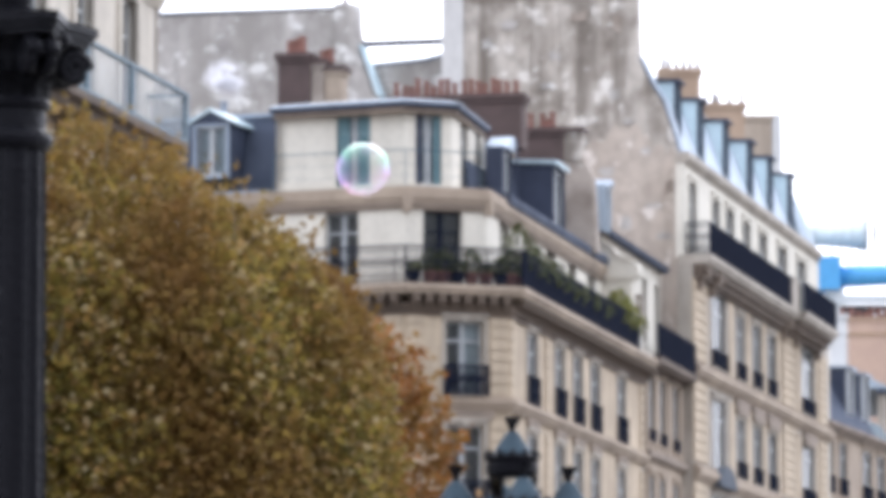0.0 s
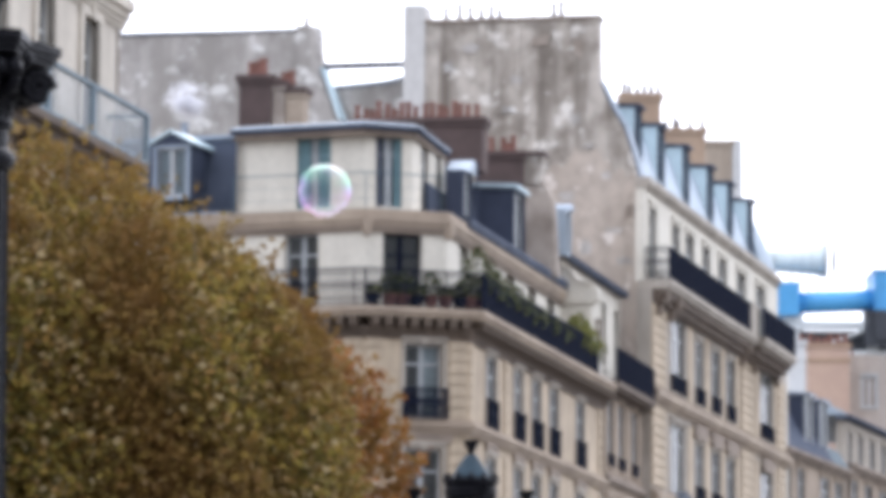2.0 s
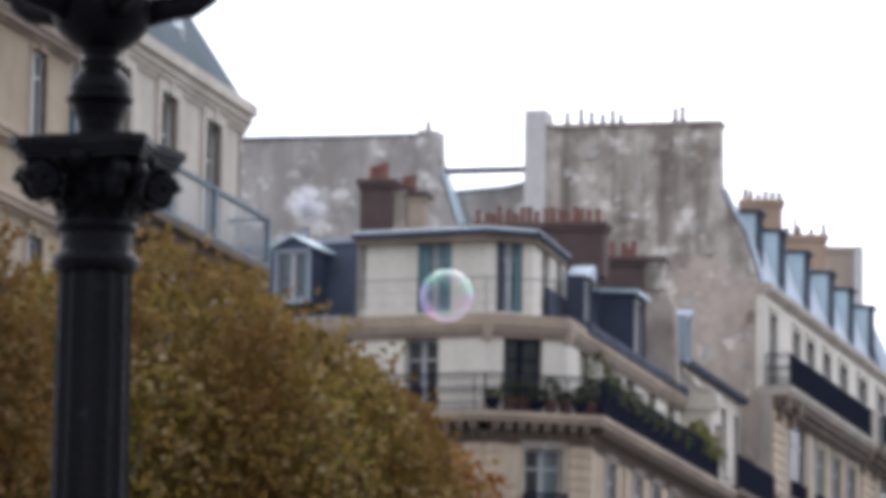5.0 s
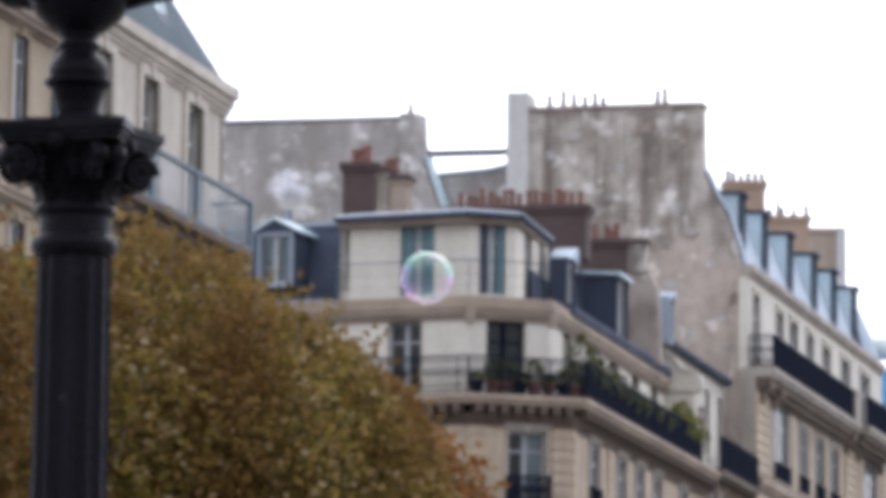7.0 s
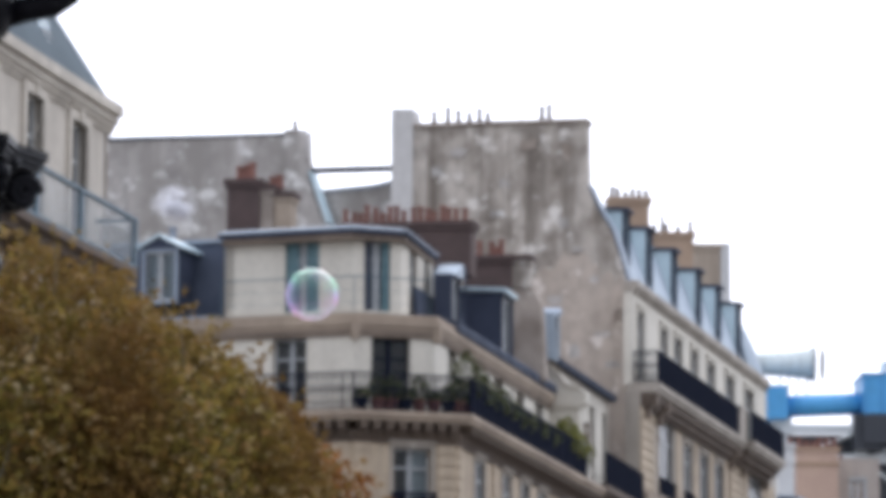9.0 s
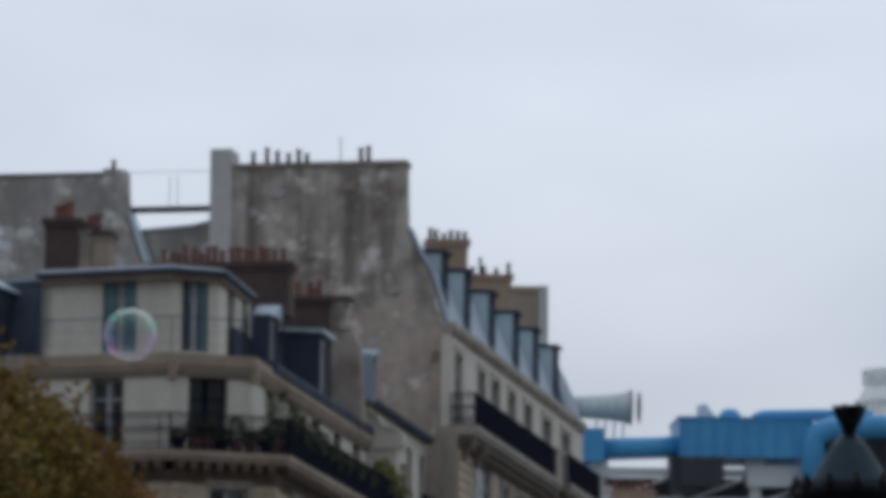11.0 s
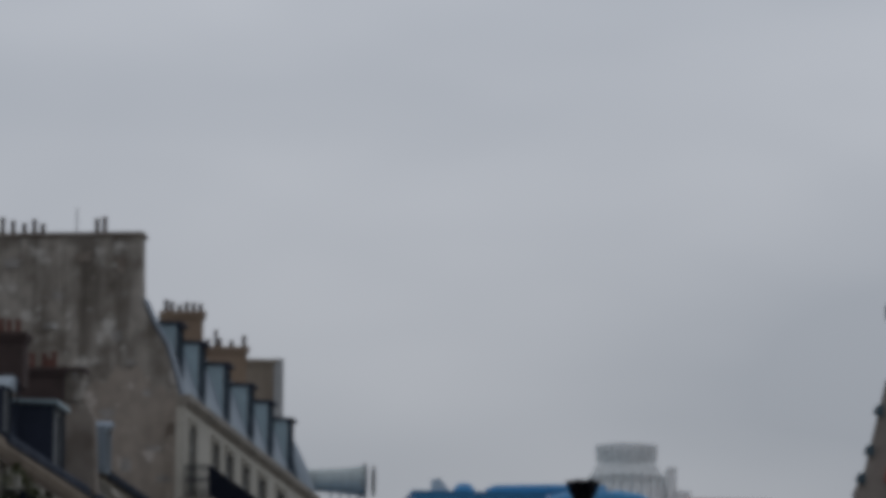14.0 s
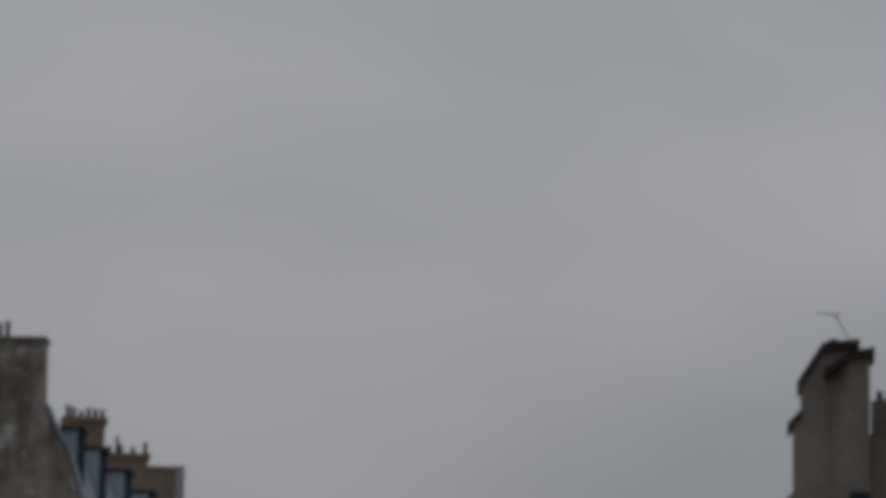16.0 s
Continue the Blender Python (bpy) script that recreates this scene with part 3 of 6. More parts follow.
        for i, c in enumerate(cols):
            window(house, face, c, 16.02, w, 2.22, surround=PLASTER, sash=IRON if length < 4 else FRAME, curtain=cur if i == 0 and length > 10 and face is fb else 0.0, balconet=False, trim=0.06, proud=0.015)
    bm = bmesh.new()
    moulding(bm, lambda d: corner_plan(d, 18.6), [(0.06, 18.24, 18.36), (0.12, 18.36, 18.44)])
    part("frieze", bm, CORNICE, house)
    bm = bmesh.new()
    moulding(bm, lambda d: corner_plan(d, 18.6), [(0.13, 18.44, 18.50), (0.16, 18.50, 18.58), (0.2, 18.58, 18.76), (0.13, 18.76, 18.92)])
    part("cornice", bm, STONE_BROWN, house)
    for p, way in ((K0, CH), (K1, S)):
        bm = bmesh.new()
        prism(bm, [(-0.09, 18.14), (0.09, 18.14), (0.14, 18.5), (0.17, 18.62), (-0.17, 18.62), (-0.14, 18.5)], -0.21, 0.02, face_frame(p, way))
        part("console", bm, STONE_BROWN, house, "carved console at the corner of the cornice")
    # top floor: cream walls under a flat zinc roof
    ku = K1 - 1.05 * CH
    fbu = face_frame(ku, S)
    lcu = (ku - K0).length
    la = 4.02
    fau = face_frame(K0 + la * AD, -AD)
    for face, length, wins in ((fau, la, [(la - 1.62, 1.05)]), (fc, lcu, [(0.70, 0.8)]), (fbu, 4.6, [(1.7, 1.0), (3.6, 0.7)])):
        bm = bmesh.new()
        pierced(bm, 0, length, 18.92, 21.2, 0.3, [(c - w / 2, c + w / 2, 18.98, 21.08) for c, w in wins])
        part("wall", bm, PLASTER, house, at=face)
        # full-width curtain added here to stand for sky reflected in the panes
        for c, w in wins:
            window(house, face, c, 18.98, w, 2.1, surround=PLASTER, curtain=0.98, balconet=False, trim=0.04, proud=0.01, back=0.16, shutters=(NIGHT, TEAL) if length == lcu else (TEAL, TEAL) if w > 1.02 else None)
    bm = bmesh.new()
    box(bm, 0, 5.0, 0, 0.3, 18.92, 21.2, face_frame(K0 + la * AD + 5 * -NA, NA))
    box(bm, 0, 6, 0, 0.3, 18.92, 21.2, face_frame(ku + 4.6 * S, -NB))
    part("wall", bm, PLASTER, house, "cream side wall")
    over = [K0 + NA * 0.35 + NC * 0.2, ku + NC * 0.3 + NB * 0.12, ku + 4.7 * S + NB * 0.14, ku + 4.7 * S - NB * 5, K0 + (la + 0.1) * AD - NA * 5, K0 + (la + 0.1) * AD + NA * 0.35]
    bm = bmesh.new()
    slab(bm, [tuple(p) for p in over], 21.2, 21.32)
    part("roof", bm, NIGHT, house, "flat zinc roof with a dark eaves board")
    mid = sum((Vector(p) for p in over), Vector((0, 0))) / 6
    bm = bmesh.new()
    slab(bm, [tuple(p - (p - mid).normalized() * 0.16) for p in over], 21.02, 21.198)
    part("soffit", bm, CORNICE, house, "brown soffit under the eaves")
    bm = bmesh.new()
    ring = [[bm.verts.new((*(p - (p - mid).normalized() * inset), z)) for p in over] for inset, z in ((-0.02, 21.322), (-0.02, 21.36), (0.25, 21.43))]
    for lo, hi in zip(ring, ring[1:]):
        for i in range(6):
            bm.faces.new((lo[i], lo[(i + 1) % 6], hi[(i + 1) % 6], hi[i]))
    bm.faces.new(ring[0][::-1]), bm.faces.new(ring[-1])
    bmesh.ops.recalc_face_normals(bm, faces=bm.faces)
    part("roof_sheet", bm, ZINC_MID, house)
    # thin terrace rail before the top floor
    ra, rb, rc = K0 + 4.0 * AD + 0.3 * NA, K0 + (NA + NC) * 0.17, K1 - 0.25 * CH + 0.3 * NC
    for p, q in ((ra, rb), (rb, rc)):
        f = face_frame(p, q - p)
        length = (q - p).length
        bm = bmesh.new()
        box(bm, 0, length, -0.012, 0.012, 19.92, 19.95, f)
        rail = part("terrace_rail", bm, NAVY, house, "thin steel terrace rail")
        n = int(length / 3.5) + 1
        for i in range(n + 1):
            bm = bmesh.new()
            box(bm, i * length / n - 0.01, i * length / n + 0.01, -0.01, 0.01, 18.9, 19.93, f)
            part("rail_post", bm, NAVY, rail)
        for zz in (19.2, 19.55):
            bm = bmesh.new()
            box(bm, 0, length, -0.004, 0.004, zz, zz + 0.008, f)
            part("rail_wire", bm, NAVY, rail)
    # slate mansard beside the top floor, with a gabled dormer
    bm = bmesh.new()
    prism(bm, [(0.95, 18.92), (1.75, 21.45), (5.0, 21.9), (6.0, 21.9), (6.0, 18.92)], 0, END_A - la - 0.12,
          face_frame(K0 + END_A * AD, -AD) @ Matrix(((0, 1, 0, 0), (1, 0, 0, 0), (0, 0, 1, 0), (0, 0, 0, 1))))
    part("roof", bm, SLATE, house, "slate mansard roof")
    bm = bmesh.new()
    fz = face_frame(K0 + END_A * AD, -AD)
    box(bm, 0, END_A - la - 0.12, 1.62, 2.0, 21.42, 21.52, fz)
    box(bm, 0, END_A - la - 0.12, -0.1, 1.0, 18.92, 18.98, fz)
    part("roof_flashing", bm, ZINC, house)
    dx = END_A - 6.12
    dormer(house, fz @ shift(dx, 0.08, 19.42), 1.12, 1.62, 2.2, gabled=True, skin=NIGHT, top=ZINC_PALE, casing=ZINC, veil=True)
    # mansard along the street
    bm = bmesh.new()
    prism(bm, [(0.95, 18.92), (1.45, 21.3), (4.5, 21.8), (6.0, 21.8), (6.0, 18.92)], 6.4, 18.6,
          fb @ Matrix(((0, 1, 0, 0), (1, 0, 0, 0), (0, 0, 1, 0), (0, 0, 0, 1))))
    prism(bm, [(0.72, 18.92), (0.8, 20.0), (0.9, 20.0), (0.9, 18.92)], 1.2, 6.4,
          fb @ Matrix(((0, 1, 0, 0), (1, 0, 0, 0), (0, 0, 1, 0), (0, 0, 0, 1))))
    part("roof", bm, SLATE, house, "slate mansard roof along the street")
    bm = bmesh.new()
    prism(bm, [(-0.1, 18.79), (-0.24, 18.79), (-0.26, 18.98), (-0.2, 19.1), (0.3, 19.3), (0.94, 19.42), (0.94, 18.93), (-0.1, 18.93)], 2.4, 18.5, fb @ ROTXY)
    part("gutter", bm, SLATE, house, "dark lead gutter above the cornice")
    dormer(house, fb @ shift(3.3, 0.05, 18.95), 1.35, 1.62, 0.5, skin=NIGHT, top=ZINC_MID, casing=NIGHT, rise=0.42, veil=True)
    dormer(house, fb @ shift(11.6, 0.1, 19.12), 1.9, 2.0, 1.3, skin=NIGHT, top=ZINC_PALE, casing=NIGHT, veil=True)
    # party wall with stacks across the roof
    fg = face_frame(K1 + 15.5 * S, NB)
    bm = bmesh.new()
    prism(bm, [(-6, 18.9), (0.42, 18.9), (0.38, 19.7), (0.33, 20.6), (0.28, 21.35), (0.0, 21.85), (-0.1, 22.05), (-6, 22.05)], 0, 0.5, fg)
    part("party_wall", bm, ROUGHWALL, house, "rough rubble party wall")
    stack(house, fg, -2.2, -0.66, -0.1, 0.6, 21.9, 23.0, BRICK, BRICK)
    stack(house, fg, -0.66, -0.1, -0.08, 0.58, 21.9, 22.98, RENDER, BRICK)
    pots(house, fg, [-2.1, -1.85, -1.45, -1.25, -1.1], 0.25, 23.0, POT, 0.42, 0.11, 5)
    dormer(house, fb @ shift(18.6, -0.2, 19.9), 1.0, 1.55, 0.6, skin=ZINC_MID, top=ZINC, casing=ZINC_MID, rise=0.25)
    # long brown stack with a row of pots, and the tall stack beside it
    fk = face_frame((0, 138.5), NB)
    stack(house, fk, -1.7, 2.5, 0, 0.8, 21.3, 23.0, BRICK, BRICK)
    pots(house, fk, [-1.55 + 0.235 * i for i in range(17)], 0.4, 23.0, POT, 0.48, 0.1, 9)
    fk = face_frame((0, 137), NB)
    stack(house, fk, -5.22, -4.2, 0, 0.9, 21.3, 24.25, BRICK, BRICK)
    stack(house, fk, -4.18, -3.8, 0.1, 0.9, 21.3, 24.05, ROUGHWALL, BRICK)
    stack(house, fk, -3.78, -3.22, 0.2, 0.9, 21.3, 23.85, STONE_BROWN, BRICK)
    pots(house, fk, [-4.92, -4.7, -4.5], 0.4, 24.25, POT, 0.5, 0.14, 3)
    pots(house, fk, [-3.85, -3.65], 0.5, 24.0, POT, 0.42, 0.14, 4)
    bm = bmesh.new()
    p = (fb @ Vector((4.2, -0.06, 0))).to_3d()
    tube(bm, [p + Vector((0, 0, 18.95)), p + Vector((0, 0, 21.0))], 0.035, 8)
    part("drainpipe", bm, NIGHT, house)
    bm = bmesh.new()
    p = (face_frame(corner_b(LOW), S) @ Vector((22.5, -0.08, 0))).to_3d()
    tube(bm, [p + Vector((0, 0, 0.2)), p + Vector((0, 0, 15.4))], 0.06, 8)
    part("drainpipe", bm, STONE_BROWN, house)
    # attic end pier and back walls
    bm = bmesh.new()
    box(bm, 18.6, 22.6, 0.35, 0.8, 15.98, 17.9, fb)
    part("wall", bm, PLASTER, house)
    bm = bmesh.new()
    prism(bm, [(-0.6, 15.98), (1.3, 15.98), (1.28, 16.9), (1.02, 17.3), (0.98, 18.35), (-0.6, 18.35)], 0.0, 0.45, face_frame(K1 + 18.62 * S, NB))
    part("wall", bm, PLASTER, house, "cream end wall of the attic floor")
    bm = bmesh.new()
    prism(bm, [(-0.9, 18.35), (1.05, 18.35), (1.2, 18.48), (1.24, 18.7), (1.14, 18.9), (0.95, 18.96), (0.7, 18.98), (0.45, 19.12), (0.28, 19.4), (0.05, 19.52), (-0.9, 19.7)], -0.08, 0.6, face_frame(K1 + 18.6 * S, NB))
    parapet = part("parapet", bm, PLASTER, house, "scrolled stone end of the parapet")
    bm = bmesh.new()
    prism(bm, [(-0.9, 19.7), (0.05, 19.52), (0.28, 19.4), (0.45, 19.12), (0.7, 18.98), (1.0, 18.97), (1.0, 19.04), (0.72, 19.05), (0.52, 19.17), (0.34, 19.46), (0.08, 19.6), (-0.9, 19.78)], -0.14, 0.64, face_frame(K1 + 18.6 * S, NB))
    part("coping", bm, WALL_PALE, parapet)
    pl = corner_plan(LOW, 22.7)
    for p, q in ((Vector(pl[2]), Vector(pl[3])), (Vector(pl[3]), Vector(pl[4])), (Vector(pl[4]), Vector(pl[5]))):
        bm = bmesh.new()
        box(bm, 0, (q - p).length, 0, 0.4, 0, 18.2, face_frame(p, q - p))
        part("wall", bm, RENDER, house, "plain rendered back wall")
    return house


def dormer(parent, at, w, h, deep, gabled=False, skin=SLATE, top=ZINC, casing=FRAME, sash=FRAME, rise=0.0, veil=False):
    """A roof dormer: cheeks, roof, casing, sashes and panes; x along the wall, its front at y=0."""
    bm = bmesh.new()
    box(bm, -w / 2, -w / 2 + 0.12, 0.05, deep, 0, h)
    box(bm, w / 2 - 0.12, w / 2, 0.05, deep, 0, h)
    box(bm, -w / 2 + 0.12, w / 2 - 0.12, deep - 0.1, deep, 0, h)
    body = part("dormer", bm, skin, parent, at=at)
    bm = bmesh.new()
    if gabled:
        o = w / 2 + 0.16
        prism(bm, [(-o, h), (-o, h + 0.08), (0, h + 0.46), (o, h + 0.08), (o, h), (0, h + 0.38)], -0.14, deep + 0.8)
        pd = bmesh.new()
        prism(pd, [(-o + 0.06, h), (o - 0.06, h), (0, h + 0.36)], -0.04, 0.1)
        part("pediment", pd, skin, body, at=at)
    elif rise:
        prism(bm, [(-w / 2 + 0.3, h), (w / 2 + 0.06, h), (w / 2 + 0.06, h + rise), (w / 2 - 0.25, h + rise)], -0.1, deep + 0.1)
    else:
        prism(bm, [(-0.16, h), (deep + 0.5, h + 0.1), (deep + 0.5, h + 0.2), (-0.16, h + 0.11)], -w / 2 - 0.1, w / 2 + 0.1,
              Matrix(((0, 1, 0, 0), (1, 0, 0, 0), (0, 0, 1, 0), (0, 0, 0, 1))))
    part("dormer_roof", bm, top, body, at=at)
    bm = bmesh.new()
    c = 0.08
    box(bm, -w / 2, -w / 2 + c, -0.03, 0.1, 0, h)
    box(bm, w / 2 - c, w / 2, -0.03, 0.1, 0, h)
    box(bm, -w / 2 + c, w / 2 - c, -0.03, 0.1, h - c, h)
    box(bm, -w / 2 + c, w / 2 - c, -0.06, 0.1, 0, 0.1)
    part("casing", bm, casing, body, at=at)
    bm = bmesh.new()
    for s in (-1, 1):
        a, b = sorted((s * (w / 2 - c), s * 0.01))
        box(bm, a, a + 0.06, 0.06, 0.12, 0.1, h - c)
        box(bm, b - 0.06, b, 0.06, 0.12, 0.1, h - c)
        for zz in (0.1, h - c - 0.06):
            box(bm, a, b, 0.065, 0.115, zz, zz + 0.06)
    part("sash", bm, sash, body, at=at)
    bm = bmesh.new()
    box(bm, -w / 2 + c, w / 2 - c, 0.088, 0.094, 0.1, h - c)
    part("pane", bm, GLASS, body, at=at)
    if veil:
        bm = bmesh.new()
        for s in (-1, 1):
            for i in range(4):
                x = s * (0.06 + i * (w / 2 - c - 0.06) / 4)
                a, b = sorted((x, x + s * (w / 2 - c - 0.06) / 4))
                box(bm, a, b, 0.2 + 0.02 * (i % 2), 0.21 + 0.02 * (i % 2), 0.12, h - c)
        part("curtain", bm, VEIL, body, "pale net curtain", at=at)
    return body


corner_house()

L1 = corner_b(LOW)


# ---- the narrow house next to it ----
def narrow_house():
    s0, s1 = 22.75, 30.45
    house = thing("apartment_building", shift(*(L1 + s0 * S), 0), "narrow brownish stone apartment building with a long iron balcony", "building")
    f = face_frame(L1 + s0 * S, S)
    n = s1 - s0
    cols = [1.2, 3.4, 6.2]
    floors = [(13.35, 15.6), (9.9, 12.2), (6.5, 8.8), (0.8, 4.6)]
    bm = bmesh.new()
    pierced(bm, 0, n, 0, 15.9, 0.45, [(c - 0.55, c + 0.55, a, b) for c in cols for a, b in floors])
    part("wall", bm, STONE_BROWN, house, at=f)
    for a, b in floors:
        for i, c in enumerate(cols):
            window(house, f, c, a, 1.1, b - a, surround=STONE_BROWN, back=0.1, balconet=a > 9, rail=0.42, stand=0.1, curtain=0.3 if i == 1 else 0.0)
    bm = bmesh.new()
    ledge(bm, 0, n, [(0.1, 12.7, 12.8), (0.22, 12.8, 12.98), (0.12, 12.98, 13.06)], 0.0, f)
    part("string_course", bm, CORNICE, house)
    # dark colour here stands for the shadow below the balcony
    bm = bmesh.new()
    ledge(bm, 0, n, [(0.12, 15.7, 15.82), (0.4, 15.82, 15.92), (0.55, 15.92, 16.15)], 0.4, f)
    part("cornice", bm, SLAB_SHADE, house)
    for c in (0.3, 2.3, 4.8, 7.4):
        bm = bmesh.new()
        box(bm, c - 0.28, c + 0.28, -0.06, 0.02, 13.06, 15.7, f)
        part("pilaster", bm, STONE_BROWN, house)
    bm = railing_bars(n, 1.1)
    part("railing", bm, IRON, house, "black wrought-iron balcony railing", at=f @ shift(0, -0.5, 16.15))
    fu = f @ shift(0, 0.75, 0)
    cu = [-0.6, 1.9, 4.3, 6.9]
    bm = bmesh.new()
    pierced(bm, -3.6, n, 16.15, 19.8, 0.35, [(c - 0.5, c + 0.5, 17.0, 19.3) for c in cu])
    part("wall", bm, PLASTER, house, at=fu)
    for c in cu:
        window(house, fu, c, 17.0, 1.0, 2.3, surround=PLASTER, balconet=False, trim=0.06, proud=0.015)
    bm = bmesh.new()
    prism(bm, [(-0.2, 19.8), (-0.2, 19.92), (0.5, 20.15), (2.5, 20.4), (6, 20.6), (6, 19.8)], -3.6, n, fu @ ROTXY)
    part("roof", bm, ROUGHWALL, house, "low weathered brown roof")
    bm = bmesh.new()
    prism(bm, [(-0.12, 19.78), (-0.3, 19.82), (-0.34, 20.0), (-0.26, 20.06), (-0.12, 20.0)], -3.6, n, fu @ ROTXY)
    part("gutter", bm, SLATE, house, "dark zinc gutter")
    return house


# ---- the tall house with the bare gable ----
def tall_house():
    start = L1 + 32.4 * S
    f = face_frame(start, S3)
    n = 30.0
    house = thing("apartment_building", shift(*start, 0), "tall stone apartment building with a bare grey gable and zinc mansard", "building")
    lower = f @ shift(0, -0.4, 0)
    bays = [(3.35, 2.9), (8.05, 1.7), (11.75, 1.8), (15.2, 1.8), (24.3, 3.2)]
    floors = [(16.9, 19.3), (13.2, 15.4), (9.6, 11.9), (6.0, 8.4), (0.8, 4.6)]
    bm = bmesh.new()
    tops = lambda w, b: b + (0.32 if w > 2.5 else 0.0)
    pierced(bm, -1.9, n, 0, 20.2, 0.5, [(c - w / 2, c + w / 2, a, tops(w, b)) for c, w in bays for a, b in floors])
    part("wall", bm, STONE_PALE, house, at=lower)
    for k, (a, b) in enumerate(floors[:3]):
        for i, (c, w) in enumerate(bays):
            window(house, lower, c, a, w, tops(w, b) - a, back=0.1, stand=0.12, curtain=(0.45, -0.5, 0.5, 0.6, 0.7)[(i + k) % 5], rail=0.62, balconet=i != 0 or k != 1)
    for a, b in floors[3:]:
        for c, w in bays:
            window(house, lower, c, a, w, tops(w, b) - a, back=0.1, balconet=False)
    # rusticated piers
    for x, half in ((-0.5, 1.38), (19.4, 1.6), (28.4, 1.1)):
        def quoin():
            b = bmesh.new()
            box(b, -half, half, -0.08, 0.02, 0.0, 0.31)
            return mesh_of("quoin", b, STONE)
        z = 8.9
        while z < 19.6:
            if not 16.0 < z + 0.15 < 16.75 and not 12.3 < z + 0.15 < 13.1:
                part("quoin", kept(("quoin_tall", half), quoin), None, house, at=lower @ shift(x, 0, z))
            z += 0.36
    # slim uprights between the windows
    for x in (6.1, 9.9, 13.5, 17.0, 21.9, 26.6):
        for z0, z1 in ((13.1, 15.9), (16.8, 19.6)):
            bm = bmesh.new()
            box(bm, x - 0.42, x + 0.42, -0.05, 0.02, z0, z1, lower)
            part("pilaster", bm, STONE, house)
    for z in (16.1, 12.45):
        bm = bmesh.new()
        ledge(bm, -1.9, n, [(0.08, z, z + 0.12), (0.2, z + 0.12, z + 0.26), (0.3, z + 0.26, z + 0.5), (0.16, z + 0.5, z + 0.62)], 0.02, lower)
        part("string_course", bm, STONE_BROWN, house)

    def panel():
        b = bmesh.new()
        prism(b, [(-1.35, 15.72), (-1.15, 15.56), (1.15, 15.56), (1.35, 15.72), (1.35, 16.1), (-1.35, 16.1)], -0.16, 0.0)
        return mesh_of("window_head", b, CORNICE)
    for c, w in bays[1:]:
        part("window_head", kept("head_tall", panel), None, house, "carved stone window head", at=lower @ shift(c, 0, 0))
    # curved pediment over the first bay of the floor below
    bm = bmesh.new()
    prism(bm, [(-1.7, 13.1), (1.7, 13.1), (1.7, 13.25), (1.2, 13.62), (0.6, 13.84), (0, 13.92), (-0.6, 13.84), (-1.2, 13.62), (-1.7, 13.25)], -0.4, 0.0, lower @ shift(3.35, 0, -0.6))
    part("pediment", bm, ZINC_DARK, house, "dark leaded pediment")
    # the shadow band under the slab is painted as dark cornice colour
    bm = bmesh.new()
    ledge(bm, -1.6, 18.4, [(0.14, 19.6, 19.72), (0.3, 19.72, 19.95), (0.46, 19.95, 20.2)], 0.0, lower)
    part("cornice", bm, SLAB_SHADE, house)
    bm = bmesh.new()
    ledge(bm, -1.6, 18.4, [(0.58, 20.2, 20.34), (0.66, 20.34, 20.54)], 0.5, lower)
    part("balcony_slab", bm, STONE_PALE, house)
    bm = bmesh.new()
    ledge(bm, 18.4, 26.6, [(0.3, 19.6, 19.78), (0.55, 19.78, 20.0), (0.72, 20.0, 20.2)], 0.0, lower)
    part("cornice", bm, SLAB_SHADE, house)
    bm = bmesh.new()
    ledge(bm, 18.4, 26.8, [(0.86, 20.2, 20.34), (0.94, 20.34, 20.54)], 0.5, lower)
    part("balcony_slab", bm, STONE_PALE, house, "bowed end of the balcony slab")

    def corbel():
        b = bmesh.new()
        prism(b, [(-0.16, 19.75), (0.16, 19.75), (0.16, 20.2), (-0.16, 20.2)], -0.55, 0.0)
        prism(b, [(-0.12, 19.3), (0.12, 19.3), (0.12, 19.75), (-0.12, 19.75)], -0.3, 0.0)
        return mesh_of("corbel", b, CORNICE)
    for x in [-1.2, 1.2, 17.4, 20.4, 26.2]:
        part("corbel", kept("corbel_tall", corbel), None, house, at=lower @ shift(x, 0, 0))
    for a, b, out in ((-1.45, 16.55, 0.6), (18.25, 26.7, 0.88)):
        part("railing", railing_bars(b - a, 1.16), IRON, house, "black wrought-iron balcony railing", at=lower @ shift(a, -out, 20.54))
    part("railing", railing_bars(0.9, 1.16, 0.15, 0.022), IRON, house, "end panel of the balcony railing", at=face_frame(start - 1.45 * S3 + 0.1 * N3, N3) @ shift(0, 0, 20.54))
    bm = bmesh.new()
    box(bm, 16.6, 18.2, -0.66, -0.44, 20.54, 21.6, lower)
    box(bm, 16.5, 18.3, -0.7, -0.4, 21.602, 21.72, lower)
    part("pedestal", bm, STONE_PALE, house, "stone pedestal between the railings")
    # attic floor
    ca = [(0.5, 1.5), (5.3, 1.6), (8.3, 1.9), (12.0, 1.8), (15.85, 2.0), (20.5, 2.4), (25.5, 2.6)]
    bm = bmesh.new()
    pierced(bm, -1.1, n, 20.52, 23.85, 0.32, [(c - w / 2, c + w / 2, 20.6, 23.35) for c, w in ca])
    part("wall", bm, PLASTER, house, at=f)
    for i, (c, w) in enumerate(ca):
        window(house, f, c, 20.6, w, 2.75, surround=PLASTER, balconet=False, back=0.16, trim=0.14, proud=0.05, curtain=0.4 if i % 3 == 0 else 0)
    bm = bmesh.new()
    steps = [(0.06, 23.85, 23.95), (0.13, 23.95, 24.05), (0.2, 24.05, 24.3)]
    ledge(bm, 0.92, n + 0.1, steps, 1.2, f)
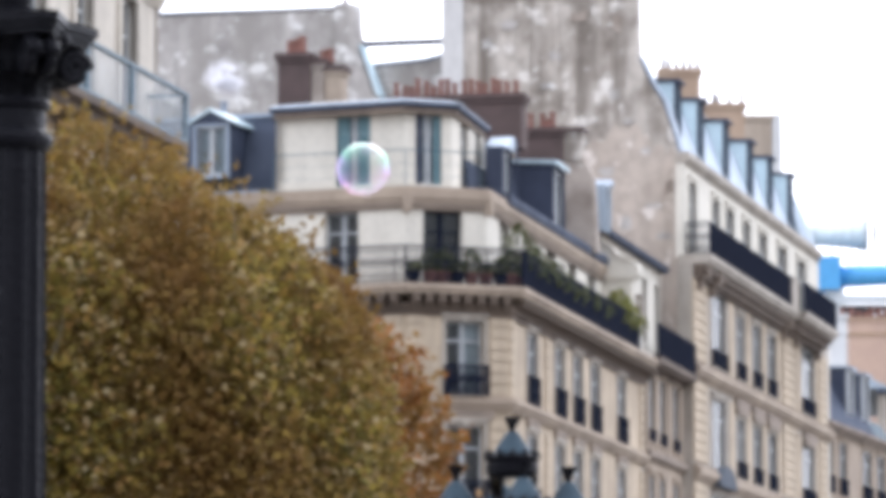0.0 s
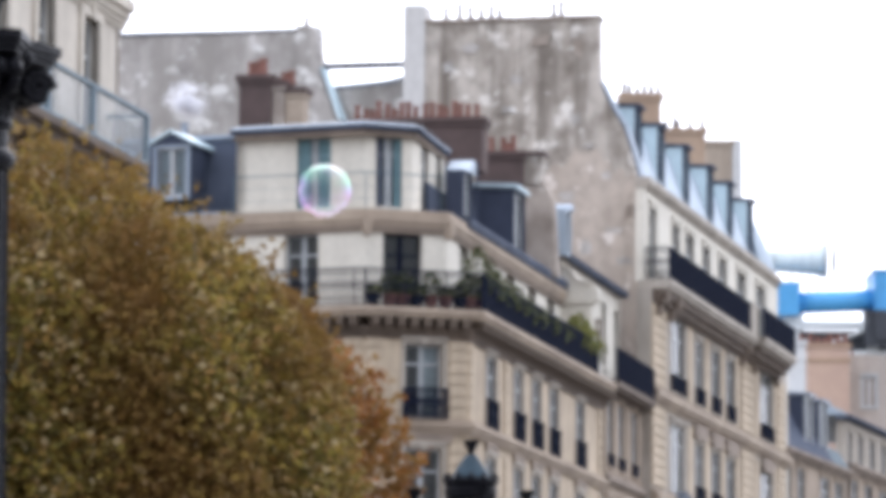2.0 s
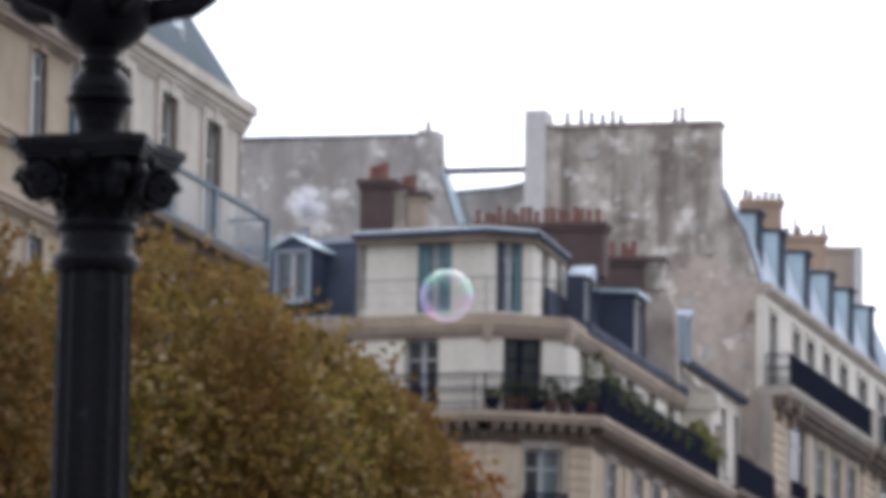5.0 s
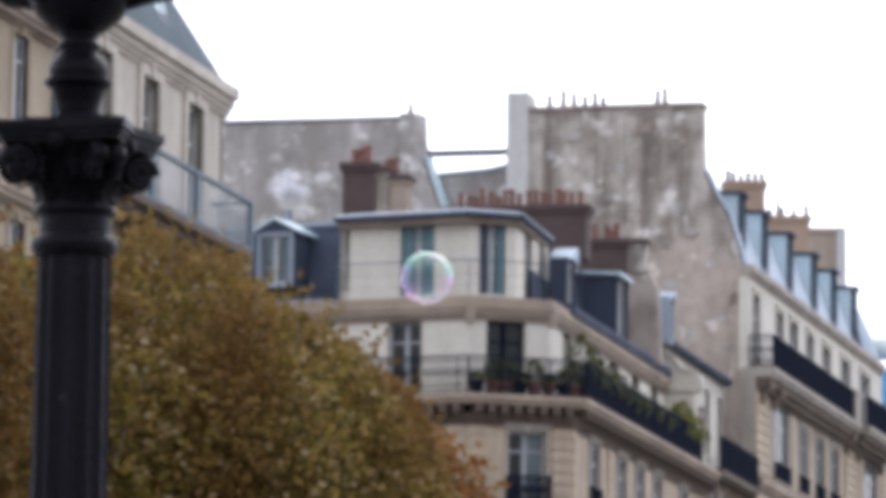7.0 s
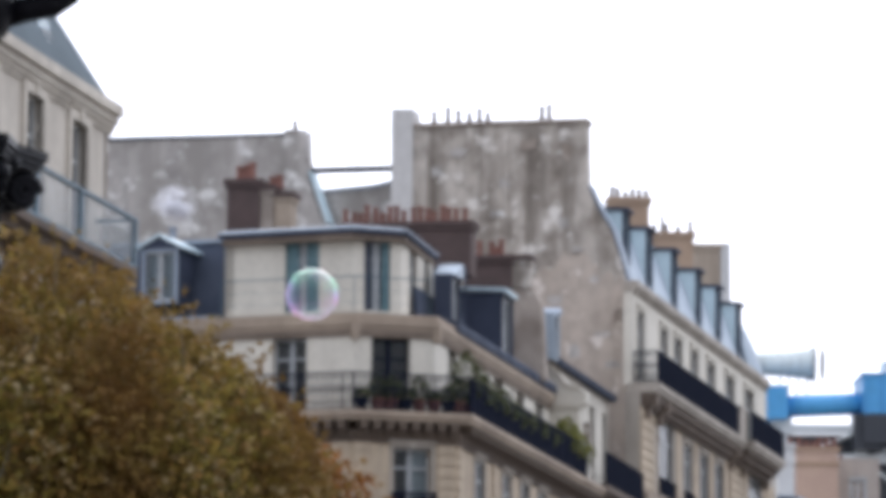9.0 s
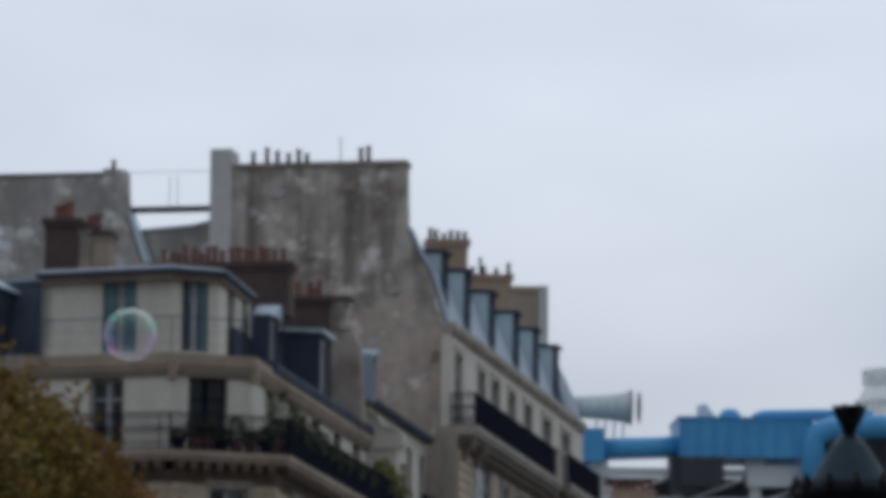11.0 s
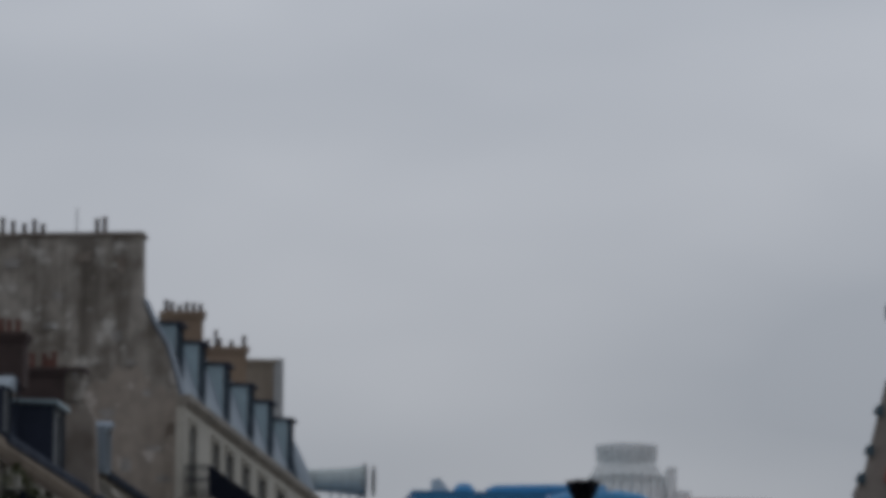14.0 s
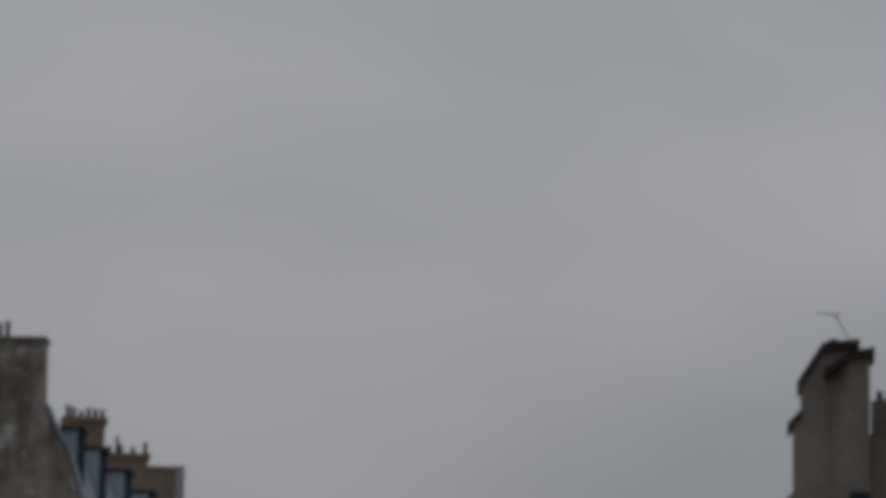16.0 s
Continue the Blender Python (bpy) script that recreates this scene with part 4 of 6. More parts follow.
    part("cornice", bm, STONE_PALE, house)
    bm = bmesh.new()
    ledge(bm, -1.1, 0.918, steps, 0.3, f)
    part("cornice", bm, STONE_PALE, house)
    tail = face_frame(start + n * S3, -N3)
    bm = bmesh.new()
    box(bm, 0.0, 9.0, -0.3, 0.1, 20.5, 23.85, tail)
    box(bm, -0.4, 9.0, -0.35, 0.1, 0, 20.2, tail)
    part("wall", bm, PLASTER, house, "pale end wall round the far corner")
    # mansard with its row of zinc dormers
    prof = [(0.5, 24.3), (0.75, 25.1), (1.2, 26.5), (1.8, 27.7), (3.0, 28.3), (9.0, 28.5), (9.0, 24.3)]
    bm = bmesh.new()
    a = [bm.verts.new(f @ Vector((0.9, y, z))) for y, z in prof]
    b = [bm.verts.new(f @ Vector((n - 0.1 - (z - 24.3) * 0.55, y, z))) for y, z in prof]
    bm.faces.new(a), bm.faces.new(b[::-1])
    for i in range(len(a)):
        bm.faces.new((a[i], a[(i + 1) % len(a)], b[(i + 1) % len(a)], b[i]))
    bmesh.ops.recalc_face_normals(bm, faces=bm.faces)
    part("roof", bm, ZINC_MID, house, "pale zinc mansard roof")
    # its rounded hip round the far corner
    bm = bmesh.new()
    rings = []
    for x0, x1, z, y in ((28.3, 30.0, 24.31, 0.02), (28.3, 29.85, 24.8, 0.14), (28.3, 29.6, 25.5, 0.34), (28.3, 29.2, 26.2, 0.62), (28.3, 28.75, 26.9, 0.95), (28.3, 28.4, 27.4, 1.3)):
        rings.append([bm.verts.new(f @ Vector(p)) for p in ((x0, y + 0.3, z), ((x0 + x1) / 2, y + 0.06, z), (x1, y, z), (x1 + 0.3, y + 0.5, z), (x1 + 0.3, 5.0, z), (x0, 5.0, z))])
    for lo, hi in zip(rings, rings[1:]):
        for i in range(6):
            bm.faces.new((lo[i], lo[(i + 1) % 6], hi[(i + 1) % 6], hi[i]))
    bm.faces.new(rings[0][::-1]), bm.faces.new(rings[-1])
    bmesh.ops.recalc_face_normals(bm, faces=bm.faces)
    part("roof", bm, ZINC_MID, house, "curved zinc hip at the far corner")
    for x in (2.3, 6.95, 12.4, 18.0, 22.85, 28.1):
        dormer(house, f @ shift(x - 0.48, 0.72, 24.3), 0.96, 2.9, 1.2, skin=ZINC_PALE, top=NIGHT, casing=NIGHT, sash=NAVY)
    # the gable
    g = face_frame(start, NB)
    out = [(-0.32, 0), (-0.32, 24.0), (-0.4, 24.3), (-0.55, 25.0), (-0.98, 26.3), (-1.4, 26.95), (-1.86, 27.9), (-1.9, 30.28), (-8.3, 30.28), (-8.3, 0)]
    bm = bmesh.new()
    prism(bm, out, 0.0, 0.9, g)
    part("gable", bm, RENDER, house, "bare gable of patched grey lime render")
    bm = bmesh.new()
    prism(bm, [(-9.1, 0), (-8.3, 0), (-8.3, 30.97), (-9.1, 30.97)], -0.12, 1.2, g)
    part("flue", bm, WHITEWASH, house, "pale rendered flue up the gable")
    for a, b in ((-5.05, -4.75), (-4.1, -3.95), (-3.0, -2.62), (-7.4, -7.25), (-6.0, -5.85)):
        bm = bmesh.new()
        box(bm, a, b, -0.05, 0.0, 21.5, 30.1, g)
        part("flue", bm, RENDER, house, "shallow flue rib on the gable")
    # newer, pinkish render over the lower part, with a ragged upper edge
    prng = random.Random(17)
    ragged = []
    for k in range(23):
        x = -4.4 + 3.75 * k / 22
        ragged.append((x, 25.0 + 0.5 * math.sin(1.9 * x) + prng.uniform(-0.3, 0.3)))
    bm = bmesh.new()
    prism(bm, [(-4.4, 14.0)] + ragged + [(-0.33, 24.2), (-0.33, 14.0)], -0.055, 0.01, g)
    part("render_coat", bm, RENDER_WARM, house, "newer pinkish render on the lower gable")
    # mended patches of newer and older render
    spots = [(-5.2, 27.0, 0.7, 0.3), (-4.9, 28.1, 0.5, 0.4), (-2.2, 25.6, 0.5, 0.25), (-3.0, 23.8, 0.8, 0.4), (-1.6, 24.5, 0.5, 0.3), (-1.3, 22.5, 0.7, 0.25),
             (-2.7, 26.6, 0.6, 0.5), (-0.9, 21.4, 0.8, 0.3), (-2.3, 21.9, 0.5, 0.7), (-7.4, 28.6, 0.6, 0.5), (-6.6, 29.3, 0.8, 0.4), (-3.9, 25.0, 0.4, 0.6),
             (-2.6, 29.2, 0.5, 0.9), (-4.0, 29.5, 0.9, 0.5), (-7.5, 26.4, 0.9, 0.7), (-0.7, 23.2, 0.5, 0.8)]
    for i, (px, pz, pw, ph) in enumerate(spots):
        bm = bmesh.new()
        ring = []
        for k in range(14):
            a = 2 * math.pi * k / 14
            grow = prng.uniform(0.6, 1.15)
            ring.append((px + pw / 2 * grow * max(-0.8, min(0.8, 1.3 * math.cos(a))), pz + ph / 2 * grow * max(-0.8, min(0.8, 1.3 * math.sin(a)))))
        prism(bm, ring, -0.066, 0.01, g)
        part("render_patch", bm, ROUGHWALL if i > 11 else RENDER_PALE, house, "dark bare patch" if i > 11 else "pale mended patch")
    bm = bmesh.new()
    box(bm, -8.3, -1.82, -0.08, 1.0, 30.28, 30.42, g)
    part("coping", bm, ROUGHWALL, house)
    edge = [(-0.3, 24.1), (-0.36, 24.35), (-0.52, 25.05), (-0.94, 26.35), (-1.36, 27.0), (-1.78, 27.95)]
    bm = bmesh.new()
    prism(bm, [(x, z) for x, z in edge] + [(x + 0.08, z + 0.03) for x, z in edge[::-1]], -0.05, 0.95, g)
    part("flashing", bm, ZINC, house, "zinc flashing along the mansard's edge")
    pots(house, g, [-7.62, -7.1, -6.72, -6.3, -5.95, -5.6], 0.45, 30.42, POT_DARK, 0.5, 0.1, 11)
    pots(house, g, [-3.62, -3.3], 0.45, 30.42, POT_DARK, 0.55, 0.1, 12)
    bm = bmesh.new()
    tube(bm, [g @ Vector((-4.35, 0.4, 30.4)), g @ Vector((-4.35, 0.4, 31.4))], 0.02, 6)
    part("mast", bm, IRON, house, "thin rooftop mast")
    # stacks across the roof
    for y, x0, x1, top, mat, xs in ((172.0, 8.35, 9.92, 29.22, OCHRE, 6), (184.0, 10.75, 12.42, 29.72, OCHRE, 4), (193.5, 13.1, 14.25, 30.65, STONE_BROWN, 0)):
        at = shift(0, y, 0)
        stack(house, at, x0, x1, 0, 0.9, 26.5, top, mat, mat)
        if xs:
            pots(house, at, [x0 + 0.12 + (x1 - x0 - 0.24) * i / (xs - 1) for i in range(xs)], 0.4, top, POT_DARK, 0.4, 0.1, xs)
    bm = bmesh.new()
    box(bm, 14.26, 14.66, 193.4, 194.4, 26.5, 30.68)
    part("flue", bm, WHITEWASH, house, "pale flue beside the grey stack")
    bm = bmesh.new()
    tube(bm, [(11.15, 184.3, 29.7), (11.15, 184.3, 30.45)], 0.07, 8)
    part("vent_pipe", bm, POT_DARK, house)
    # wing over the courtyard
    h = face_frame(start + 1.2 * S, NB)
    bm = bmesh.new()
    prism(bm, [(-12.0, 0), (-11.75, 27.0), (-12.45, 28.9), (-12.62, 30.2), (-13.7, 30.35), (-21.5, 30.3), (-21.5, 0)], 0.0, 0.7, h)
    part("gable", bm, RENDER_PALE, house, "weathered rendered gable of the rear wing")
    bm = bmesh.new()
    prism(bm, [(-13.42, 29.4), (-12.56, 29.4), (-12.6, 30.5), (-13.42, 30.56)], -0.12, 0.8, h)
    part("flue", bm, RENDER_PALE, house, "rendered flue at the end of the gable")
    bm = bmesh.new()
    box(bm, -21.5, -13.44, -0.05, 0.8, 30.352, 30.44, h)
    part("coping", bm, ZINC_DARK, house)
    bm = bmesh.new()
    prism(bm, [(-11.62, 27.0), (-12.35, 28.95), (-12.5, 28.95), (-11.8, 27.0)], -0.14, 0.75, h)
    part("flashing", bm, ZINC_PALE, house)
    bm = bmesh.new()
    prism(bm, [(-13.42, 22), (-12.0, 22), (-11.95, 26.9), (-12.56, 28.9), (-12.6, 29.398), (-13.42, 29.398)], -0.12, 0.0, h)
    part("flue", bm, RENDER_PALE, house)
    bm = bmesh.new()
    prism(bm, [(-12.3, 24), (-9.1, 24), (-9.1, 28.65), (-10.2, 28.42), (-12.3, 28.3)], 0.9, 1.4, h)
    part("wall", bm, RENDER_PALE, house, "grey rear wall")
    bm = bmesh.new()
    box(bm, -12.45, -9.1, 0.3, 0.55, 28.96, 29.16, h)
    part("beam", bm, IRON, house, "dark steel beam between the gables")
    bm = bmesh.new()
    prism(bm, [(-12.3, 28.3), (-10.2, 28.42), (-9.1, 28.65), (-9.1, 28.8), (-10.2, 28.55), (-12.3, 28.4)], 0.8, 1.6, h)
    part("roof_edge", bm, ZINC, house)
    pots(house, h, [-13.15], 0.3, 30.54, POT_DARK, 0.3, 0.1, 2)
    for x in (-11.0, -10.7):
        bm = bmesh.new()
        tube(bm, [h @ Vector((x, 0.4, 29.1)), h @ Vector((x, 0.4, 30.3))], 0.015, 6)
        part("rail_post", bm, NAVY, house)
    bm = bmesh.new()
    tube(bm, [h @ Vector((-21.0, 0.4, 30.55)), h @ Vector((-9.1, 0.4, 30.45))], 0.012, 6)
    part("roof_rail", bm, NAVY, house, "thin safety rail between the roofs")
    # plain back and far end
    bm = bmesh.new()
    box(bm, 0, 20, 0, 0.5, 0, 23.9, face_frame(start + n * S3 - 20.2 * N3, N3) @ shift(0, -0.6, 0))
    part("wall", bm, RENDER, house, "plain rendered back wall")
    bm = bmesh.new()
    box(bm, 0, n, 0, 0.5, 0, 27, face_frame(start + n * S3 - 20 * N3, -S3))
    part("wall", bm, RENDER, house, "plain rendered back wall")
    return house


# ---- the lower houses further down the street ----
P4 = L1 + 32.4 * S + 30.4 * S3 + 0.2 * N3


def far_house(x0, x1, cornice, cols, label, wall):
    """A house of the bent street, from x0 to x1 along it: storeys of windows, balconets and a cornice; the roof is added by the caller."""
    house = thing("apartment_building", shift(*(P4 + x0 * S4), 0), label, "building")
    f = face_frame(P4, S4)
    floors = [(cornice - 2.95, cornice - 0.65), (cornice - 6.3, cornice - 4.0), (cornice - 9.7, cornice - 7.3), (0.8, 4.4)]
    bm = bmesh.new()
    pierced(bm, x0, x1, 0, cornice - 0.2, 0.5, [(c - w / 2, c + w / 2, a, b) for c, w in cols for a, b in floors])
    part("wall", bm, wall, house, at=f)
    for a, b in floors:
        for i, (c, w) in enumerate(cols):
            window(house, f, c, a, w, b - a, surround=wall, back=0.1, balconet=a > 5, rail=0.75, stand=0.1, curtain=0.4 if i % 2 else 0.0)
    bm = bmesh.new()
    ledge(bm, x0, x1, [(0.1, cornice - 0.42, cornice - 0.3), (0.24, cornice - 0.3, cornice - 0.16), (0.4, cornice - 0.16, cornice)], 0.5, f)
    part("cornice", bm, CORNICE, house)
    bm = bmesh.new()
    box(bm, 0, 12, 0, 0.4, 0, cornice - 0.2, face_frame(P4 + x1 * S4 - 12 * N4, N4) @ shift(0, -0.42, 0))
    part("wall", bm, RENDER, house, "plain rendered end wall")
    bm = bmesh.new()
    box(bm, 0, x1 - x0, 0, 0.4, 0, cornice - 0.2, face_frame(P4 + x1 * S4 - 12 * N4, -S4))
    part("wall", bm, RENDER, house, "plain rendered back wall")
    return house, f


def slate_house():
    house, f = far_house(-0.4, 14.1, 17.12, [(1.0, 1.2), (3.6, 1.6), (8.9, 2.1), (12.1, 1.9)], "cream stone house with a dark slate mansard and tall dormers", STONE_BROWN)
    bm = bmesh.new()
    prism(bm, [(-0.2, 17.12), (-0.1, 17.3), (0.45, 18.2), (1.2, 19.6), (4, 20.0), (9, 20.0), (9, 17.12)], -0.4, 10.6, f @ ROTXY)
    part("roof", bm, SLATE, house, "slate mansard roof")
    bm = bmesh.new()
    prism(bm, [(-0.2, 17.12), (-0.1, 17.3), (0.35, 18.0), (1.6, 18.7), (9, 18.9), (9, 17.12)], 10.62, 14.1, f @ ROTXY)
    part("roof", bm, SLATE_GREY, house, "low grey zinc roof")
    for x in (6.9, 10.2):
        dormer(house, f @ shift(x, 0.25, 17.5), 1.45, 2.4, 1.1, skin=NIGHT, top=ZINC, casing=FRAME, veil=True)
    bm = bmesh.new()
    box(bm, 12.4, 13.9, 1.5, 3.2, 18.5, 19.9, f)
    part("roof_cabin", bm, GREYWALL, house, "grey rendered cabin on the roof")
    # stacks behind the mansard
    for y, x0, x1, z0, z1, mat, cap, xs in ((225.0, 19.4, 20.2, 18.5, 25.3, WHITEWASH, WHITEWASH, 2), (238.0, 21.5, 23.7, 18.0, 26.5, PEACH, OCHRE, 6)):
        body = stack(house, shift(0, y, 0), x0, x1, 0, 1.2, z0, z1, mat, cap)
        bm = bmesh.new()
        box(bm, x0 - 0.06, x1 + 0.06, y - 0.06, y + 1.26, z1 - 1.0, z1 - 0.8)
        part("band", bm, cap, body)
        pots(house, shift(0, y, 0), [x0 + 0.2 + (x1 - x0 - 0.4) * i / (xs - 1) for i in range(xs)], 0.6, z1, POT, 0.45, 0.15, xs + 20)
    bm = bmesh.new()
    tube(bm, [tuple(P4 + 14.15 * S4 + 0.12 * N4) + (0.2,), tuple(P4 + 14.15 * S4 + 0.12 * N4) + (16.9,)], 0.08, 8)
    part("drainpipe", bm, CORNICE, house)


def attic_house():
    house, f = far_house(14.3, 34.0, 17.5, [(15.9, 1.7), (19.3, 1.9), (23.2, 2.0), (27.4, 2.1), (31.4, 2.1)], "low cream stone house with a set-back attic floor", STONE_BROWN)
    fu = f @ shift(0, 0.9, 0)
    cols = [(19.6, 1.0), (22.2, 1.2), (25.2, 1.3), (28.2, 1.3), (31.4, 1.4)]
    bm = bmesh.new()
    pierced(bm, 18.3, 34.0, 17.5, 19.85, 0.4, [(c - w / 2, c + w / 2, 17.7, 19.4) for c, w in cols])
    part("wall", bm, STONE_PALE, house, "pale stone attic wall", at=fu)
    for c, w in cols:
        window(house, fu, c, 17.7, w, 1.7, surround=STONE_PALE, back=0.12, balconet=False, trim=0.1)
    bm = bmesh.new()
    ledge(bm, 18.1, 34.0, [(0.15, 19.85, 19.93), (0.35, 19.93, 20.08)], 0.4, fu)
    part("cornice", bm, SLATE, house, "dark zinc gutter")
    bm = bmesh.new()
    prism(bm, [(-0.3, 20.09), (1.2, 20.8), (6, 21.1), (6, 20.09)], 18.1, 34.0, fu @ ROTXY)
    part("roof", bm, ZINC_MID, house, "pale zinc roof")
    bm = bmesh.new()
    pierced(bm, 23.75, 26.1, 18.0, 26.1, 0.4, [(24.6, 25.3, 23.3, 24.9)])
    part("rooftop_room", bm, GREYWALL, house, "pinkish-grey wall of a rooftop room", at=shift(0, 240, 0))
    window(house, shift(0, 240, 0), 24.95, 23.3, 0.7, 1.6, surround=FRAME, back=0.1, balconet=False, trim=0.12)
    stack(house, shift(0, 262, 0), 26.1, 27.8, 0, 1.2, 18.0, 28.0, PEACH, BRICK)
    pots(house, shift(0, 262, 0), [26.3 + 0.43 * i for i in range(4)], 0.6, 28.0, POT, 0.5, 0.13, 24)


# ---- the house on the near side of the square, with the glass balcony ----
def glass_balcony_house():
    end = Vector((-5.67, 100.0))
    f0 = face_frame(end - 30 * S, S)
    fw = f0 @ shift(0, 1.0, 0)
    house = thing("apartment_building", shift(*end, 0), "pale stone apartment building with a glazed balcony and slate roof", "building")
    n, e, w0 = 31.0, 30.0, 15.75
    cols = [e - 1.5 - 3.4 * i for i in range(4)]
    floors = [(16.05, 19.05), (12.4, 14.9), (8.9, 11.4), (5.4, 7.9), (0.8, 4.0)]
    bm = bmesh.new()
    pierced(bm, w0, n, 15.6, 19.4, 0.45, [(c - 0.62, c + 0.62, a, b) for c in cols for a, b in floors[:1]])
    part("wall", bm, WALL_PALE, house, at=fw)
    # below the balcony the wall takes browner stone, painting in the slab's shade
    bm = bmesh.new()
    pierced(bm, w0, n, 0, 15.6, 0.45, [(c - 0.62, c + 0.62, a, b) for c in cols for a, b in floors[1:]])
    part("wall", bm, STONE_BROWN, house, at=fw)
    for k, (a, b) in enumerate(floors):
        for i, c in enumerate(cols):
            window(house, fw, c, a, 1.24, b - a, balconet=False, surround=WALL_PALE, back=0.22, proud=0.08, trim=0.26, curtain=(0.0, 0.35, 0.5, 0.0)[(i + k) % 4])
    bm = bmesh.new()
    ledge(bm, w0, n + 0.1, [(0.06, 19.2, 19.3), (0.12, 19.3, 19.42), (0.2, 19.42, 19.6), (0.32, 19.6, 19.85)], 0.4, fw)
    part("cornice", bm, WALL_PALE, house)
    bm = bmesh.new()
    ledge(bm, w0, e, [(-0.25, 15.6, 15.78), (0.0, 15.78, 15.95)], 1.0, f0)
    part("balcony_slab", bm, SLAB_SHADE, house)
    for i in range(4):
        def bracket():
            b = bmesh.new()
            prism(b, [(0.25, 15.6), (0.5, 15.1), (0.9, 14.6), (1.0, 14.3), (1.0, 15.6)], -0.14, 0.14, ROTXY)
            return mesh_of("bracket", b, SLAB_SHADE)
        part("bracket", kept("bracket_lb", bracket), None, house, at=f0 @ shift(e - 2.4 - 4.2 * i, 0, 0))
    xs = [e - 0.04, e - 4.3, e - 7.6, e - 11.4, w0 + 0.15]
    for a, b in zip(xs[1:], xs):
        bm = bmesh.new()
        box(bm, a + 0.06, b - 0.06, 0.06, 0.08, 16.05, 16.98, f0)
        part("glass_panel", bm, FROST, house, "frosted balcony glass panel")
    for x in xs:
        bm = bmesh.new()
        box(bm, x - 0.09, x + 0.09, 0.02, 0.13, 15.95, 17.02, f0)
        part("rail_post", bm, NAVY, house)
    bm = bmesh.new()
    box(bm, w0, e, 0.02, 0.14, 17.022, 17.1, f0)
    part("handrail", bm, NAVY, house, "blue-grey steel handrail")
    bm = bmesh.new()
    box(bm, w0, e, 0.03, 0.11, 15.97, 16.03, f0)
    part("bottom_rail", bm, NAVY, house)
    bm = bmesh.new()
    box(bm, 0, 0.99, 0.0, 0.1, 17.022, 17.1, face_frame(end - 1.0 * NB, NB) @ shift(-0.02, 0, 0))
    part("handrail", bm, NAVY, house, "blue-grey steel handrail")
    bm = bmesh.new()
    box(bm, 0.06, 0.95, 0.03, 0.05, 16.05, 16.98, face_frame(end - 1.0 * NB, NB))
    part("glass_panel", bm, FROST, house)
    # hipped slate roof
    bm = bmesh.new()
    lo = [fw @ Vector(p) for p in ((w0, -0.27, 19.85), (n + 0.1, -0.27, 19.85), (n + 0.1, 12, 19.85), (w0, 12, 19.85))]
    md = [fw @ Vector(p) for p in ((w0, 0.1, 20.05), (n - 0.25, 0.0, 20.05), (n - 0.25, 11.5, 20.05), (w0, 11.5, 20.05))]
    hi = [fw @ Vector(p) for p in ((w0, 1.3, 23.4), (n - 5.2, 1.5, 23.6), (n - 5.2, 10.3, 23.6), (w0, 10.3, 23.4))]
    rings = [[bm.verts.new(p) for p in r] for r in (lo, md, hi)]
    for a, b in zip(rings, rings[1:]):
        for i in range(4):
            bm.faces.new((a[i], a[(i + 1) % 4], b[(i + 1) % 4], b[i]))
    bm.faces.new(rings[0][::-1]), bm.faces.new(rings[2])
    part("roof", bm, SLATE_GREY, house, "hipped grey slate roof")
    bm = bmesh.new()
    sl = math.atan2(1.2, 3.35)
    m = fw @ shift(n - 3.85, 0.36, 20.5) @ Matrix.Rotation(-sl, 4, "X")
    box(bm, -0.45, 0.45, -0.12, 0.0, 0, 1.5, m)
    light = part("skylight", bm, ZINC_PALE, house, "roof window with pale frame")
    bm = bmesh.new()
    box(bm, -0.36, 0.36, -0.135, -0.125, 0.09, 1.4, m)
    part("pane", bm, FROST, light)
    bm = bmesh.new()
    box(bm, 0, 12, 0, 0.45, 0, 19.4, face_frame(end + 1.0 * S - 13 * NB, NB) @ shift(0, -0.45, 0))
    part("wall", bm, RENDER, house, "plain rendered end wall")
    bm = bmesh.new()
    box(bm, 0, 12, 0, 0.45, 0, 19.4, face_frame(end - 14.2 * S - 13 * NB, NB))
    part("wall", bm, RENDER, house, "plain rendered end wall")
    bm = bmesh.new()
    box(bm, 0, 15.2, 0, 0.45, 0, 19.4, face_frame(end + 1.0 * S - 13 * NB, -S))
    part("wall", bm, RENDER, house, "plain rendered end wall")
    return house


